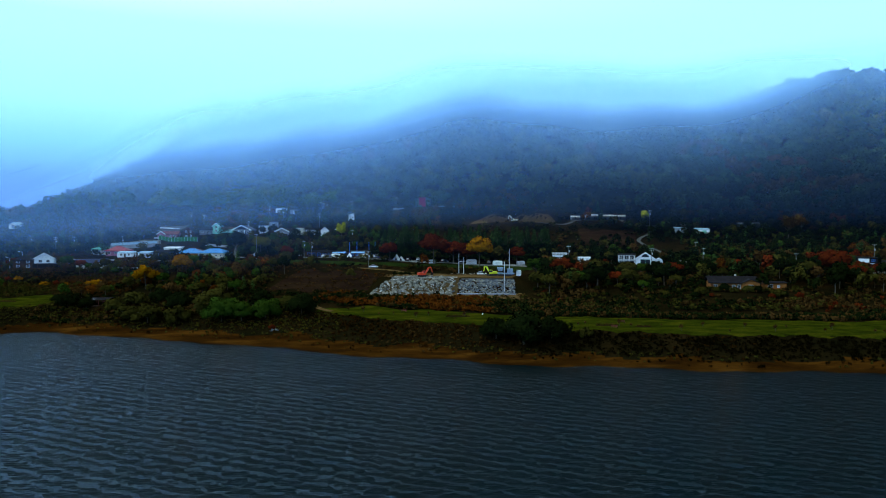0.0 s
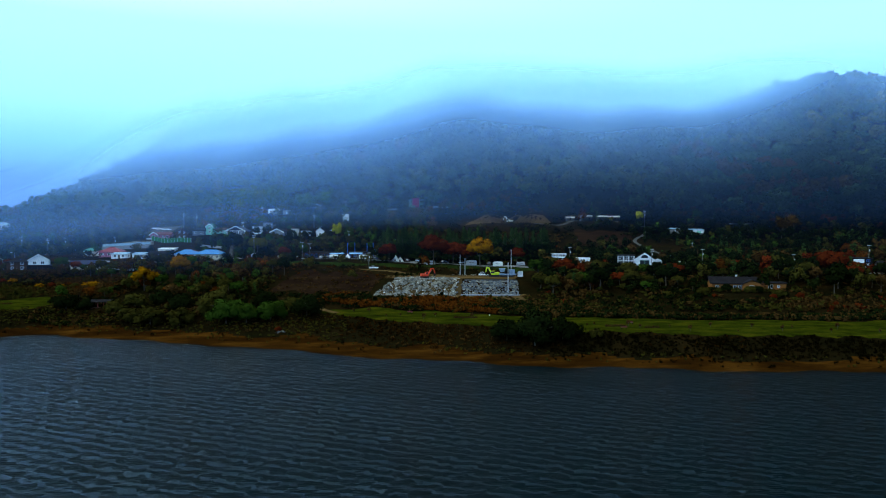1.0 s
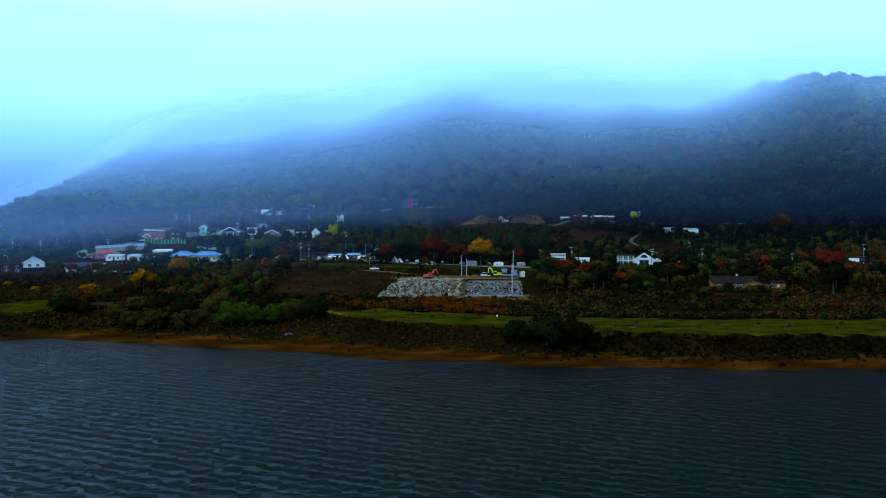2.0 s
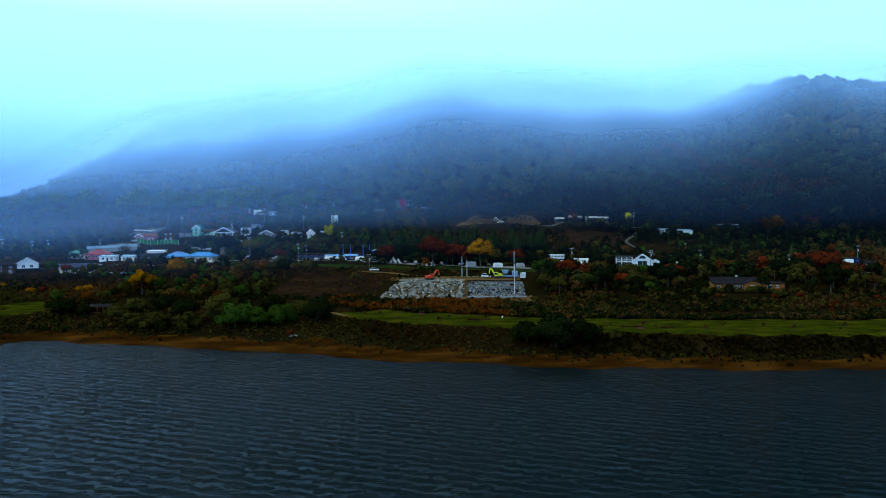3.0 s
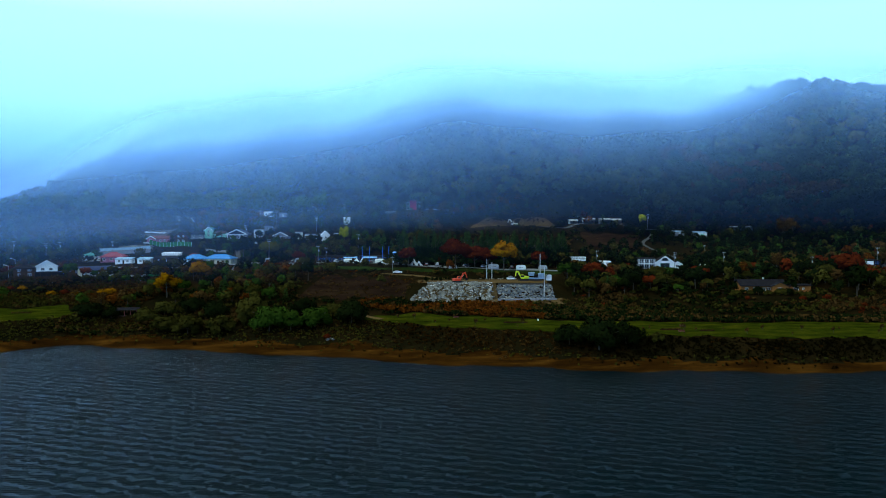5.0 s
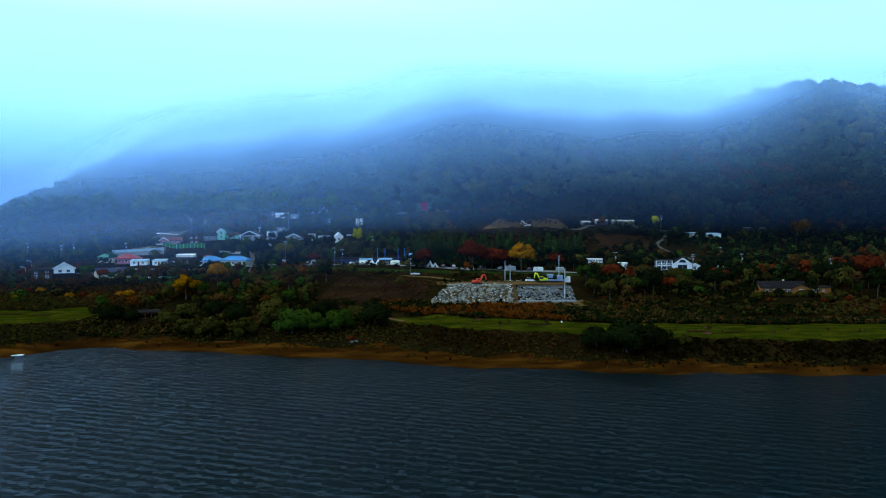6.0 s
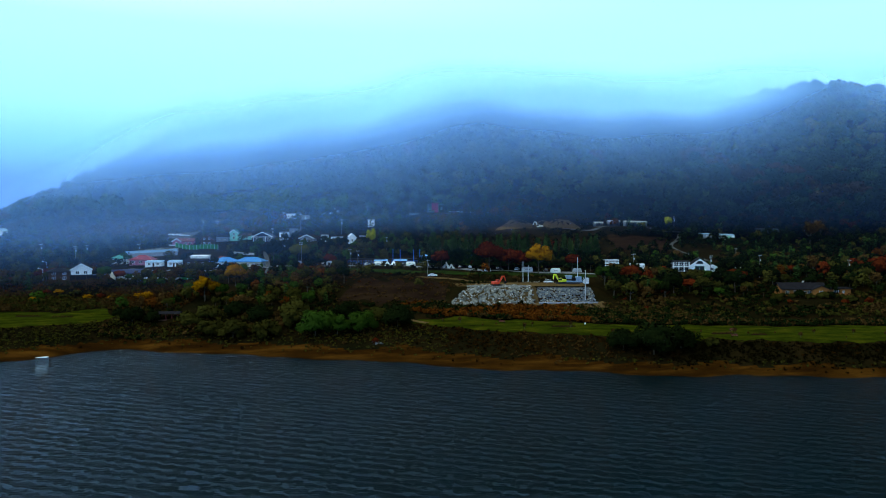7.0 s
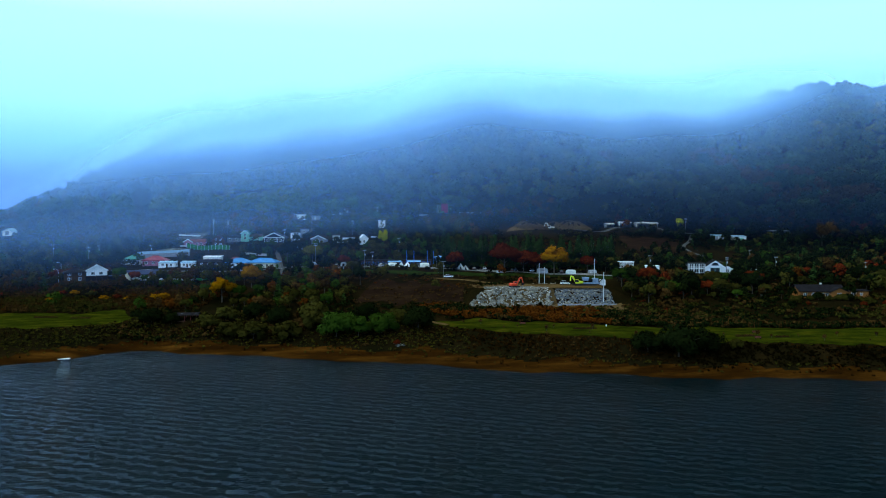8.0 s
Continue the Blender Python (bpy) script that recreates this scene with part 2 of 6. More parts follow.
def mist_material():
    """Haze painted as colour and opacity on both sides of a sheet; its density lies in the mesh."""
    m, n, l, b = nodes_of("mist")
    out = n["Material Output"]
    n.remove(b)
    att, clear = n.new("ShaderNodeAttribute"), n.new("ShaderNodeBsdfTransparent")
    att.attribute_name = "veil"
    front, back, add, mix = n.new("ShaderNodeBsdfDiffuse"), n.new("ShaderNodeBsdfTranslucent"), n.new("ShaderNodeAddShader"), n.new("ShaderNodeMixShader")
    # painted haze tint: blue where thin, nearly white where thick
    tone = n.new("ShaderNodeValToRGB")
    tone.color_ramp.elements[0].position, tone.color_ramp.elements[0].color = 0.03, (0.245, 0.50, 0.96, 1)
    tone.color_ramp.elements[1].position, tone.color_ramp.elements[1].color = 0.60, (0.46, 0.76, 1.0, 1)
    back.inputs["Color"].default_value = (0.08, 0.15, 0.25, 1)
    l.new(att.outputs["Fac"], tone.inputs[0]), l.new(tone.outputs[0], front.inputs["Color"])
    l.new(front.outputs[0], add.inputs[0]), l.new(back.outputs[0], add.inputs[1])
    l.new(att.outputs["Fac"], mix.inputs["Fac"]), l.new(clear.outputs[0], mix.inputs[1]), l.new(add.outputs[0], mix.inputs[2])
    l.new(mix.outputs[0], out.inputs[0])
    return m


M["glass"], M["water"], M["mist"] = glass_material(), water_material(), mist_material()


# ---------------------------------------------------------------- building helpers
def mesh_of(name, verts, faces, mats, index=None, smooth=False):
    me = bpy.data.meshes.new(name)
    me.from_pydata([tuple(v) for v in verts], [], [tuple(f) for f in faces])
    for m in mats:
        me.materials.append(m)
    if index is not None:
        me.polygons.foreach_set("material_index", np.asarray(index, dtype=np.int32))
    if smooth:
        me.polygons.foreach_set("use_smooth", np.ones(len(me.polygons), dtype=bool))
    me.update()
    return me


def quad_mesh(name, verts, quads, mats, index=None, normals=None):
    """A large mesh of faces with equally many corners, from arrays."""
    me = bpy.data.meshes.new(name)
    nv, nq, nc = len(verts), len(quads), np.shape(quads)[1]
    me.vertices.add(nv)
    me.vertices.foreach_set("co", np.asarray(verts, dtype=np.float32).ravel())
    me.loops.add(nq * nc)
    me.loops.foreach_set("vertex_index", np.asarray(quads, dtype=np.int32).ravel())
    me.polygons.add(nq)
    me.polygons.foreach_set("loop_start", np.arange(0, nq * nc, nc, dtype=np.int32))
    for m in mats:
        me.materials.append(m)
    if index is not None:
        me.polygons.foreach_set("material_index", np.asarray(index, dtype=np.int32))
    me.update(calc_edges=True)
    if normals is not None:
        me.attributes.new("custom_normal", "FLOAT_VECTOR", "POINT").data.foreach_set("vector", np.asarray(normals, dtype=np.float32).ravel())
    return me


def part(name, bm, material, parent, label=""):
    """Links a bmesh, or a ready mesh, as one mesh object under a thing or a part."""
    if isinstance(bm, bmesh.types.BMesh):
        me = bpy.data.meshes.new(name)
        bmesh.ops.recalc_face_normals(bm, faces=bm.faces)
        bm.to_mesh(me)
        bm.free()
        me.materials.append(material)
    else:
        me = bm
    ob = new(name, me)
    ob.parent = parent
    return tagged(ob, label)


def thing(name, x, y, z, turn=0.0, label="", category="", group=""):
    ob = new(name)
    ob.empty_display_size = 0.5
    ob.matrix_basis = pose(x, y, z, 0, 0, turn)
    return tagged(ob, label, category, group)


def box(bm, x0, y0, z0, x1, y1, z1, bevel=0.0):
    vs = [bm.verts.new(v) for v in ((x0, y0, z0), (x1, y0, z0), (x1, y1, z0), (x0, y1, z0), (x0, y0, z1), (x1, y0, z1), (x1, y1, z1), (x0, y1, z1))]
    fs = [bm.faces.new([vs[i] for i in f]) for f in ((3, 2, 1, 0), (4, 5, 6, 7), (0, 1, 5, 4), (1, 2, 6, 5), (2, 3, 7, 6), (3, 0, 4, 7))]
    if bevel:
        edges = {e for f in fs for e in f.edges}
        bmesh.ops.bevel(bm, geom=list(edges), offset=bevel, segments=1, affect="EDGES")
    return bm


def boxed(x0, y0, z0, x1, y1, z1, bevel=0.0):
    return box(bmesh.new(), x0, y0, z0, x1, y1, z1, bevel)


def prism(bm, outline, a, b, axis="y"):
    """Sweeps an outline of (u, z) along x or y from a to b."""
    place = (lambda u, v, z: (u, v, z)) if axis == "y" else (lambda u, v, z: (v, u, z))
    r0 = [bm.verts.new(place(u, a, z)) for u, z in outline]
    r1 = [bm.verts.new(place(u, b, z)) for u, z in outline]
    n = len(outline)
    bm.faces.new(r0), bm.faces.new(r1[::-1])
    for i in range(n):
        bm.faces.new((r0[i], r1[i], r1[(i + 1) % n], r0[(i + 1) % n]))
    return bm


def tube(bm, p, q, r0, r1, sides=7):
    p, q = Vector(p), Vector(q)
    turn = (q - p).to_track_quat("Z", "Y").to_matrix()
    rings = [[bm.verts.new(c + turn @ Vector((r * math.cos(a), r * math.sin(a), 0))) for a in [2 * math.pi * i / sides for i in range(sides)]] for c, r in ((p, r0), (q, r1))]
    for i in range(sides):
        bm.faces.new((rings[0][i], rings[0][(i + 1) % sides], rings[1][(i + 1) % sides], rings[1][i]))
    bm.faces.new(rings[0][::-1]), bm.faces.new(rings[1])
    return bm


# ---------------------------------------------------------------- lie of the land
SHORE_X = (-900, -300, -230, -190, -168, -150, -130, -94, -60, -9, 44, 94, 146, 300, 900)
SHORE_Y = (215, 234, 239, 243, 254, 275, 269, 259, 251, 233.5, 223.5, 220.5, 220.5, 226, 215)
BANK_X = (-900, -230, -165, -120, -60, -29, -8, 23, 59, 129, 300, 900)
BANK_W = (30, 35, 34, 31, 33, 40, 30, 25, 20, 16, 16, 16)
NEAR_X = (-400, -230, -165, -120, -40, 20, 100, 150, 400)
NEAR_S = (32, 30, 28, 15, 8, 0, -5, -8, -8)
FAR_X = (-400, -300, -224, -199, -147, -80, 0, 40, 100, 300)
FAR_S = (55, 40, 25, 12, 6, -3, -8, -18, -24, -26)
RISE_Y = (0, 283, 300, 313, 330, 345, 360, 385, 420, 450, 475, 500, 530, 560, 600, 700)
RISE_Z = (8.6, 8.6, 11, 12.8, 16.5, 19, 21.5, 23.2, 25, 31, 36.5, 43.5, 50, 56, 63, 72)
TOE_X = (-900, -600, -420, -270, -150, -37, 20, 72, 130, 187, 300, 500, 900)
TOE_Y = (700, 670, 660, 635, 590, 562, 540, 508, 494, 478, 465, 450, 450)
RIDGE_X = (-900, -600, -540, -500, -468, -438, -373, -319, -229, -134, -74, -26, 40, 100, 200, 290, 332, 368, 468, 620, 900)
RIDGE_Z = (22, 26, 34, 46, 62, 82, 114, 136, 150, 156, 166, 181, 182, 174, 172, 178, 186, 194, 184, 194, 190)
RIDGE_Y = 775.0


def table(x, xs, ys, soft=6.0):
    return (np.interp(x - soft, xs, ys) + np.interp(x, xs, ys) + np.interp(x + soft, xs, ys)) / 3


def shore(x):
    return table(x, SHORE_X, SHORE_Y, 5.0) + 1.6 * np.sin(x * 0.11) + 0.9 * np.sin(x * 0.31 + 1.0)


def ease(v):
    v = np.clip(v, 0, 1)
    return v * v * (3 - 2 * v)


def raw_ground(x, y):
    """Height of the natural land, before yards are levelled."""
    u = (y - shore(x)) / table(x, BANK_X, BANK_W, 10)
    bank = np.interp(u, (-30, -5, 0, 0.42, 0.72, 0.98, 1.15, 2.5), (-14, -8, 0, 1.9, 4.4, 7.7, 8.1, 8.6))
    w = ease((y - 370) / 75)
    shift = table(x, NEAR_X, NEAR_S, 15) * (1 - w) + table(x, FAR_X, FAR_S, 15) * w
    toe = table(x, TOE_X, TOE_Y, 25)

    def rise(yy):
        v = yy - shift
        return (np.interp(v - 4, RISE_Y, RISE_Z) + np.interp(v, RISE_Y, RISE_Z) + np.interp(v + 4, RISE_Y, RISE_Z)) / 3 - 8.6

    low = bank + rise(np.minimum(y, toe)) * (1 - 0.6 * ease((-x - 330) / 170))
    top = table(x, RIDGE_X, RIDGE_Z, 12)
    k = (y - toe) / (RIDGE_Y - toe)
    spur = 9 * np.sin(x * 0.021 + 0.8 * np.sin(y * 0.012)) * ease(k * 2) * ease((1.05 - k) * 3)
    up = np.clip(k, 0, 1) ** 0.92
    z = low + (top - low) * np.where(k > 0, up, 0) + spur - 38 * np.clip(k - 1.08, 0, 3) * ease(top / 60 - 0.4)
    rough = 0.35 * np.sin(x * 0.23 + 1.3 * np.sin(y * 0.17)) * np.sin(y * 0.29 + x * 0.05)
    return z + rough * ease((u - 1.0) * 2) * ease((y - 285 - shift) / 20)


# yards, terraces and tracks levelled into the slope: x, y, height, radius
PADS = []


def pad(x, y, r, z=None):
    PADS.append((x, y, float(raw_ground(np.float64(x), np.float64(y))) if z is None else z, r))
    return PADS[-1][2]


def shaped(x, y):
    z = raw_ground(x, y)
    # terrace of the rock works, with its loose stone front
    w = ease((x + 26) / 5) * ease((47 - x) / 5) * ease((y - 311) / 15) * ease((358 - y) / 9)
    z = z * (1 - w) + 18.6 * w
    for px, py, pz, pr in PADS:
        k = ease((pr + 7 - np.hypot(x - px, y - py)) / 7)
        z = z * (1 - k) + pz * k
    return z


for px, py, pr, pz in ((-204, 355, 13, 19.6), (-187, 372, 12, 19.0), (-148, 414, 9, 23.0), (-133, 414, 10, 23.2), (-198, 474, 10, 33.0), (-143, 474, 9, 35.4),
                       (-31, 553, 13, 55.6), (97, 364, 12, 22.6), (129, 314, 12, 15.4), (146, 317, 8, 15.2), (93, 484, 18, 45.2), (-56, 408, 16, 23.8), (38, 490, 16, 43.6)):
    pad(px, py, pr, pz)

GX = np.concatenate((np.linspace(-4600, -800, 20), np.linspace(-760, -345, 42), np.arange(-336, 330, 2.6), np.linspace(334, 760, 44), np.linspace(800, 4600, 20)))
GY = np.concatenate((np.linspace(-4600, 150, 14), np.arange(190, 425, 2.0), np.arange(426, 600, 3.5), np.arange(604, 860, 8.0), np.linspace(870, 1500, 30), np.linspace(1560, 4600, 20)))
XX, YY = np.meshgrid(GX, GY)
ZZ = shaped(XX, YY)
# beyond the ridge: a low valley
far = ease((YY - 900) / 500)
ZZ = ZZ * (1 - far) + far * (22 + 8 * np.sin(XX * 0.0021 + 1))


def ground(x, y):
    """Height of the finished land, as its sheet has it."""
    i = min(max(int(np.searchsorted(GX, x)) - 1, 0), len(GX) - 2)
    j = min(max(int(np.searchsorted(GY, y)) - 1, 0), len(GY) - 2)
    u, v = (x - GX[i]) / (GX[i + 1] - GX[i]), (y - GY[j]) / (GY[j + 1] - GY[j])
    return float((ZZ[j, i] * (1 - u) + ZZ[j, i + 1] * u) * (1 - v) + (ZZ[j + 1, i] * (1 - u) + ZZ[j + 1, i + 1] * u) * v)


def sheet(nx, ny):
    j, i = np.meshgrid(np.arange(ny - 1), np.arange(nx - 1), indexing="ij")
    a = (j * nx + i).ravel()
    return np.stack((a, a + 1, a + nx + 1, a + nx), 1)


def lay(name, verts, quads, mats, label, category, index=None, smooth=True, kind="structure"):
    me = quad_mesh(name, verts, quads, mats, index)
    if smooth:
        me.polygons.foreach_set("use_smooth", np.ones(len(quads), dtype=bool))
    return tagged(new(name, me), label, category, kind=kind)


quads = sheet(len(GX), len(GY))
cx = (XX[:-1, :-1] + XX[1:, 1:]).ravel() / 2
cy = (YY[:-1, :-1] + YY[1:, 1:]).ravel() / 2
reach = (cy - shore(cx)) / table(cx, BANK_X, BANK_W, 10)
wet = reach < 0.42 + 0.10 * np.sin(cx * 0.19) * np.sin(cx * 0.047 + 1)
lay("ground", np.stack((XX, YY, ZZ), -1).reshape(-1, 3), quads, [M["soil"], M["beach"], M["wood_floor"]], "dark brown hillside soil with a rust-coloured lake shore", "ground", np.where(wet, 1, np.where(cy > table(cx, TOE_X, TOE_Y, 25), 2, 0)))

WX = np.concatenate((np.linspace(-4600, -500, 8), np.linspace(-450, 450, 46), np.linspace(500, 4600, 8)))
WY = np.concatenate((np.linspace(-4600, -200, 8), np.linspace(-150, 330, 25)))
wx, wy = np.meshgrid(WX, WY)
lay("lake", np.stack((wx, wy, 0 * wx), -1).reshape(-1, 3), sheet(len(WX), len(WY)), [M["water"]], "dark teal rippled lake water under an overcast sky", "water")


def drape(name, corners, step, material, label, category, lift=0.14, ragged=1.5):
    """A patch laid over the land between four corners (x, y), with an uneven rim."""
    a, b, c, d = (np.array(p, float) for p in corners)
    nu, nv = max(3, int(np.linalg.norm(b - a) / step)), max(3, int(np.linalg.norm(d - a) / step))
    u, v = np.meshgrid(np.linspace(0, 1, nu), np.linspace(0, 1, nv))
    p = (a[None, None] * ((1 - u) * (1 - v))[..., None] + b * (u * (1 - v))[..., None] + c * (u * v)[..., None] + d * ((1 - u) * v)[..., None])
    rim = ragged * np.sin(p[..., 0] * 0.35 + 2 * np.sin(p[..., 0] * 0.13)) * (np.abs(v - 0.5) * 2) ** 4
    p[..., 1] += rim
    z = np.array([[ground(*q) for q in row] for row in p]) + lift
    return lay(name, np.concatenate((p, z[..., None]), -1).reshape(-1, 3), sheet(nu, nv), [material], label, category)


def ribbon(name, line, width, material, label, category, lift=0.18):
    """A road or path along a line of (x, y)."""
    pts = [Vector(p) for p in line]
    fine = []
    for k in range(len(pts) - 1):
        p0, p1, p2, p3 = pts[max(k - 1, 0)], pts[k], pts[k + 1], pts[min(k + 2, len(pts) - 1)]
        n = max(2, int((p2 - p1).length / 2.0))
        for i in range(n):
            s = i / n
            fine.append(0.5 * (2 * p1 + (p2 - p0) * s + (2 * p0 - 5 * p1 + 4 * p2 - p3) * s * s + (3 * p1 - p0 - 3 * p2 + p3) * s ** 3))
    fine.append(pts[-1])
    rows = []
    for k, p in enumerate(fine):
        d = (fine[min(k + 1, len(fine) - 1)] - fine[max(k - 1, 0)]).normalized()
        side = Vector((-d.y, d.x))
        rows.append([(*(p + side * width * o), ground(*(p + side * width * o)) + lift) for o in (0.5, 0.17, -0.17, -0.5)])
    CLEAR.extend((p.x, p.y, width * 0.5 + 0.6) for p in fine[::2])
    return lay(name, np.array(rows).reshape(-1, 3), sheet(4, len(rows)), [material], label, category)


CLEAR = []  # where nothing grows: x, y, radius


def is_clear(x, y, r=0.0):
    if CLEAR:
        c = is_clear.table
        if c is None or len(c) != len(CLEAR):
            c = is_clear.table = np.array(CLEAR)
        return bool((np.hypot(c[:, 0] - x, c[:, 1] - y) > c[:, 2] + r).all())
    return True


is_clear.table = None

# lakeside lawns
def lawn_front(x):
    return float(shore(np.float64(x)) + table(np.float64(x), BANK_X, BANK_W, 10) * 1.02)


def lawn(name, x0, x1, depth0, depth1, label):
    xs = np.arange(x0, x1, 1.6)
    k = (xs - x0) / (x1 - x0)
    front = np.array([lawn_front(x) for x in xs]) + 0.7 * np.sin(xs * 0.5) + 0.4 * np.sin(xs * 1.37)
    depth = (depth0 + (depth1 - depth0) * k) * np.minimum(1, np.minimum(k, 1 - k) * 9 + 0.25)
    v = np.linspace(0, 1, 18)
    px = np.repeat(xs[None], len(v), 0)
    py = front[None] + v[:, None] * (depth + 0.8 * np.sin(xs * 0.23))[None]
    z = np.array([[ground(a, b) for a, b in zip(r, s)] for r, s in zip(px, py)]) + 0.12
    lay(name, np.stack((px, py, z), -1).reshape(-1, 3), sheet(len(xs), len(v)), [M["lawn"]], label, "lawn")
    for a, f, d in zip(xs[::2], front[::2], depth[::2]):
        for s in np.arange(1.0, d, 3.2):
            CLEAR.append((a, f + s, 2.2))


lawn("lawn_east", -40, 260, 24, 38, "mown yellow-green lakeside lawn above a dark bank")
lawn("lawn_west", -300, -163, 42, 36, "mown green lakeside lawn above a red-brown shore")
# ---------------------------------------------------------------- leaves
def leaf_cloud(rng, count, clumps, rx, rz, leaf, low=-0.35):
    """Leaf clumps gathered round several boughs: corners of leaves about the crown's middle."""
    d = rng.normal(size=(clumps, 3))
    d[:, 2] = np.abs(d[:, 2]) * 1.15 + low
    d /= np.linalg.norm(d, axis=1)[:, None]
    mid = d * rng.uniform(0.35, 0.78, (clumps, 1))
    size = rng.uniform(0.20, 0.36, clumps)
    pick = rng.integers(0, clumps, count)
    off = rng.normal(size=(count, 3))
    off /= np.linalg.norm(off, axis=1)[:, None]
    pos = mid[pick] + off * (size[pick] * rng.uniform(0.55, 1.1, count))[:, None]
    nor = off + 0.4 * rng.normal(size=(count, 3)) + (0, 0, 0.3)
    nor /= np.linalg.norm(nor, axis=1)[:, None]
    side = np.cross(nor, rng.normal(size=(count, 3)))
    side /= np.linalg.norm(side, axis=1)[:, None]
    up = np.cross(nor, side)
    s = leaf * rng.uniform(0.6, 1.25, (count, 1))
    pos = pos * (rx, rx, rz)
    return np.stack((pos - side * s * 1.1 - up * s * 0.6, pos + side * s * 1.1 - up * s * 0.8, pos + side * s * 0.2 + up * s * 1.15), 1)


def conifer_cloud(rng, count, r, h, leaf):
    k = rng.uniform(0, 1, count) ** 1.4
    a = rng.uniform(0, 2 * math.pi, count)
    tier = 0.75 + 0.25 * np.sin(k * 34 + 2 * np.sin(a * 3))
    rad = r * (1 - k) * tier * rng.uniform(0.55, 1.05, count) + 0.08
    pos = np.stack((rad * np.cos(a), rad * np.sin(a), 0.08 * h + k * h * 0.92), 1)
    out = np.stack((np.cos(a), np.sin(a), np.full(count, -0.45)), 1)
    side = np.stack((-np.sin(a), np.cos(a), 0.3 * rng.normal(size=count)), 1)
    s = leaf * rng.uniform(0.6, 1.2, (count, 1))
    return np.stack((pos - side * s * 0.65 - out * s * 0.4, pos + side * s * 0.65 - out * s * 0.4, pos + out * s * 1.1), 1)


def leaf_normals(corners):
    """Leaves lean with the bough that bears them: between the leaf's own face and the crown's round."""
    own = np.cross(corners[:, 1] - corners[:, 0], corners[:, 2] - corners[:, 0])
    own /= np.linalg.norm(own, axis=1)[:, None] + 1e-9
    mid = corners.mean(1)
    low, high = mid.min(0), mid.max(0)
    out = (mid - (low + high) / 2 + (0, 0, 0.12 * (high[2] - low[2]))) / (high - low + 1e-6)
    out /= np.linalg.norm(out, axis=1)[:, None] + 1e-9
    n = 0.55 * own + 0.75 * out
    n /= np.linalg.norm(n, axis=1)[:, None] + 1e-9
    n = np.where(((n * own).sum(1) > 0.05)[:, None], n, own)
    return np.repeat(n[:, None], 3, 1)


def cloud_mesh(name, corners, material):
    n = len(corners)
    return quad_mesh(name, corners.reshape(-1, 3), np.arange(n * 3).reshape(n, 3), [material], None, leaf_normals(corners).reshape(-1, 3))


def trunk_mesh(rng, h, r, spread, limbs=6):
    bm = bmesh.new()
    lean = (rng.normal() * 0.03 * h, rng.normal() * 0.03 * h)
    tube(bm, (0, 0, -0.3), (lean[0] * 0.5, lean[1] * 0.5, h * 0.45), r, r * 0.7)
    tube(bm, (lean[0] * 0.5, lean[1] * 0.5, h * 0.44), (lean[0], lean[1], h * 0.86), r * 0.7, r * 0.2)
    for i in range(limbs):
        a, z = 2.4 * i + rng.uniform(0, 0.8), h * rng.uniform(0.30, 0.6)
        tube(bm, (lean[0] * z / h, lean[1] * z / h, z), (spread * 0.7 * math.cos(a), spread * 0.7 * math.sin(a), z + h * rng.uniform(0.15, 0.3)), r * 0.4, r * 0.1, 5)
    return bm


TREES = {}


def tree_kind(key, leaf, height, spread, count, seed, shape="round", leaf_size=0.40, label="", category="tree", base=0.28):
    """The meshes of one kind of tree, in two growths."""
    TREES[key] = []
    for g in range(2):
        rng = np.random.default_rng(seed + g)
        if shape == "cone":
            crown = conifer_cloud(rng, count, spread, height, leaf_size)
        elif shape == "bush":
            crown = leaf_cloud(rng, count, 26, spread, height * 0.60, leaf_size, -0.25) + (0, 0, height * 0.34)
        else:
            crown = leaf_cloud(rng, count, 24 if shape == "round" else 11, spread, height * (0.5 - base * 0.35), leaf_size) + (0, 0, height * (0.52 + base * 0.32))
        bm = trunk_mesh(rng, height * (0.7 if shape == "bush" else 0.95), 0.02 * height + 0.04, spread, 4 if shape == "cone" else 7)
        tr = bpy.data.meshes.new("trunk")
        bm.to_mesh(tr), bm.free()
        tr.materials.append(M["bark"])
        TREES[key].append((cloud_mesh("crown", crown, M[leaf]), tr, label, category))


TREE_N = [0]


def plant(key, x, y, size=1.0, group="", wide=1.0, label=""):
    crown, trunk, text, category = TREES[key][TREE_N[0] % 2]
    TREE_N[0] += 1
    ob = thing("shrub" if category == "shrub" else "tree", x, y, ground(x, y), 0, label or text, category, group)
    ob.matrix_basis = pose(x, y, ground(x, y) - 0.05, 0, 0, (TREE_N[0] * 67) % 360) @ Matrix.Diagonal((size * wide, size * wide, size, 1))
    part("trunk", trunk, None, ob)
    part("crown", crown, None, ob)
    return ob


tree_kind("dark", "leaf_dark", 9, 3.6, 1500, 11, label="dark green broadleaf tree in dense leaf")
tree_kind("green", "leaf_green", 8, 3.6, 1500, 21, label="bright green broadleaf tree in full leaf")
tree_kind("olive", "leaf_olive", 8, 3.4, 1400, 31, label="olive green tree turning in autumn")
tree_kind("yellow", "leaf_yellow", 9, 2.6, 1300, 41, "tall", label="slender bright yellow autumn tree", base=0.15)
tree_kind("orange", "leaf_orange", 10, 5.2, 3000, 51, leaf_size=0.36, label="golden orange autumn tree with a broad crown")
tree_kind("gold", "leaf_gold", 9, 4.6, 2600, 55, leaf_size=0.36, label="olive-gold autumn tree with a broad crown")
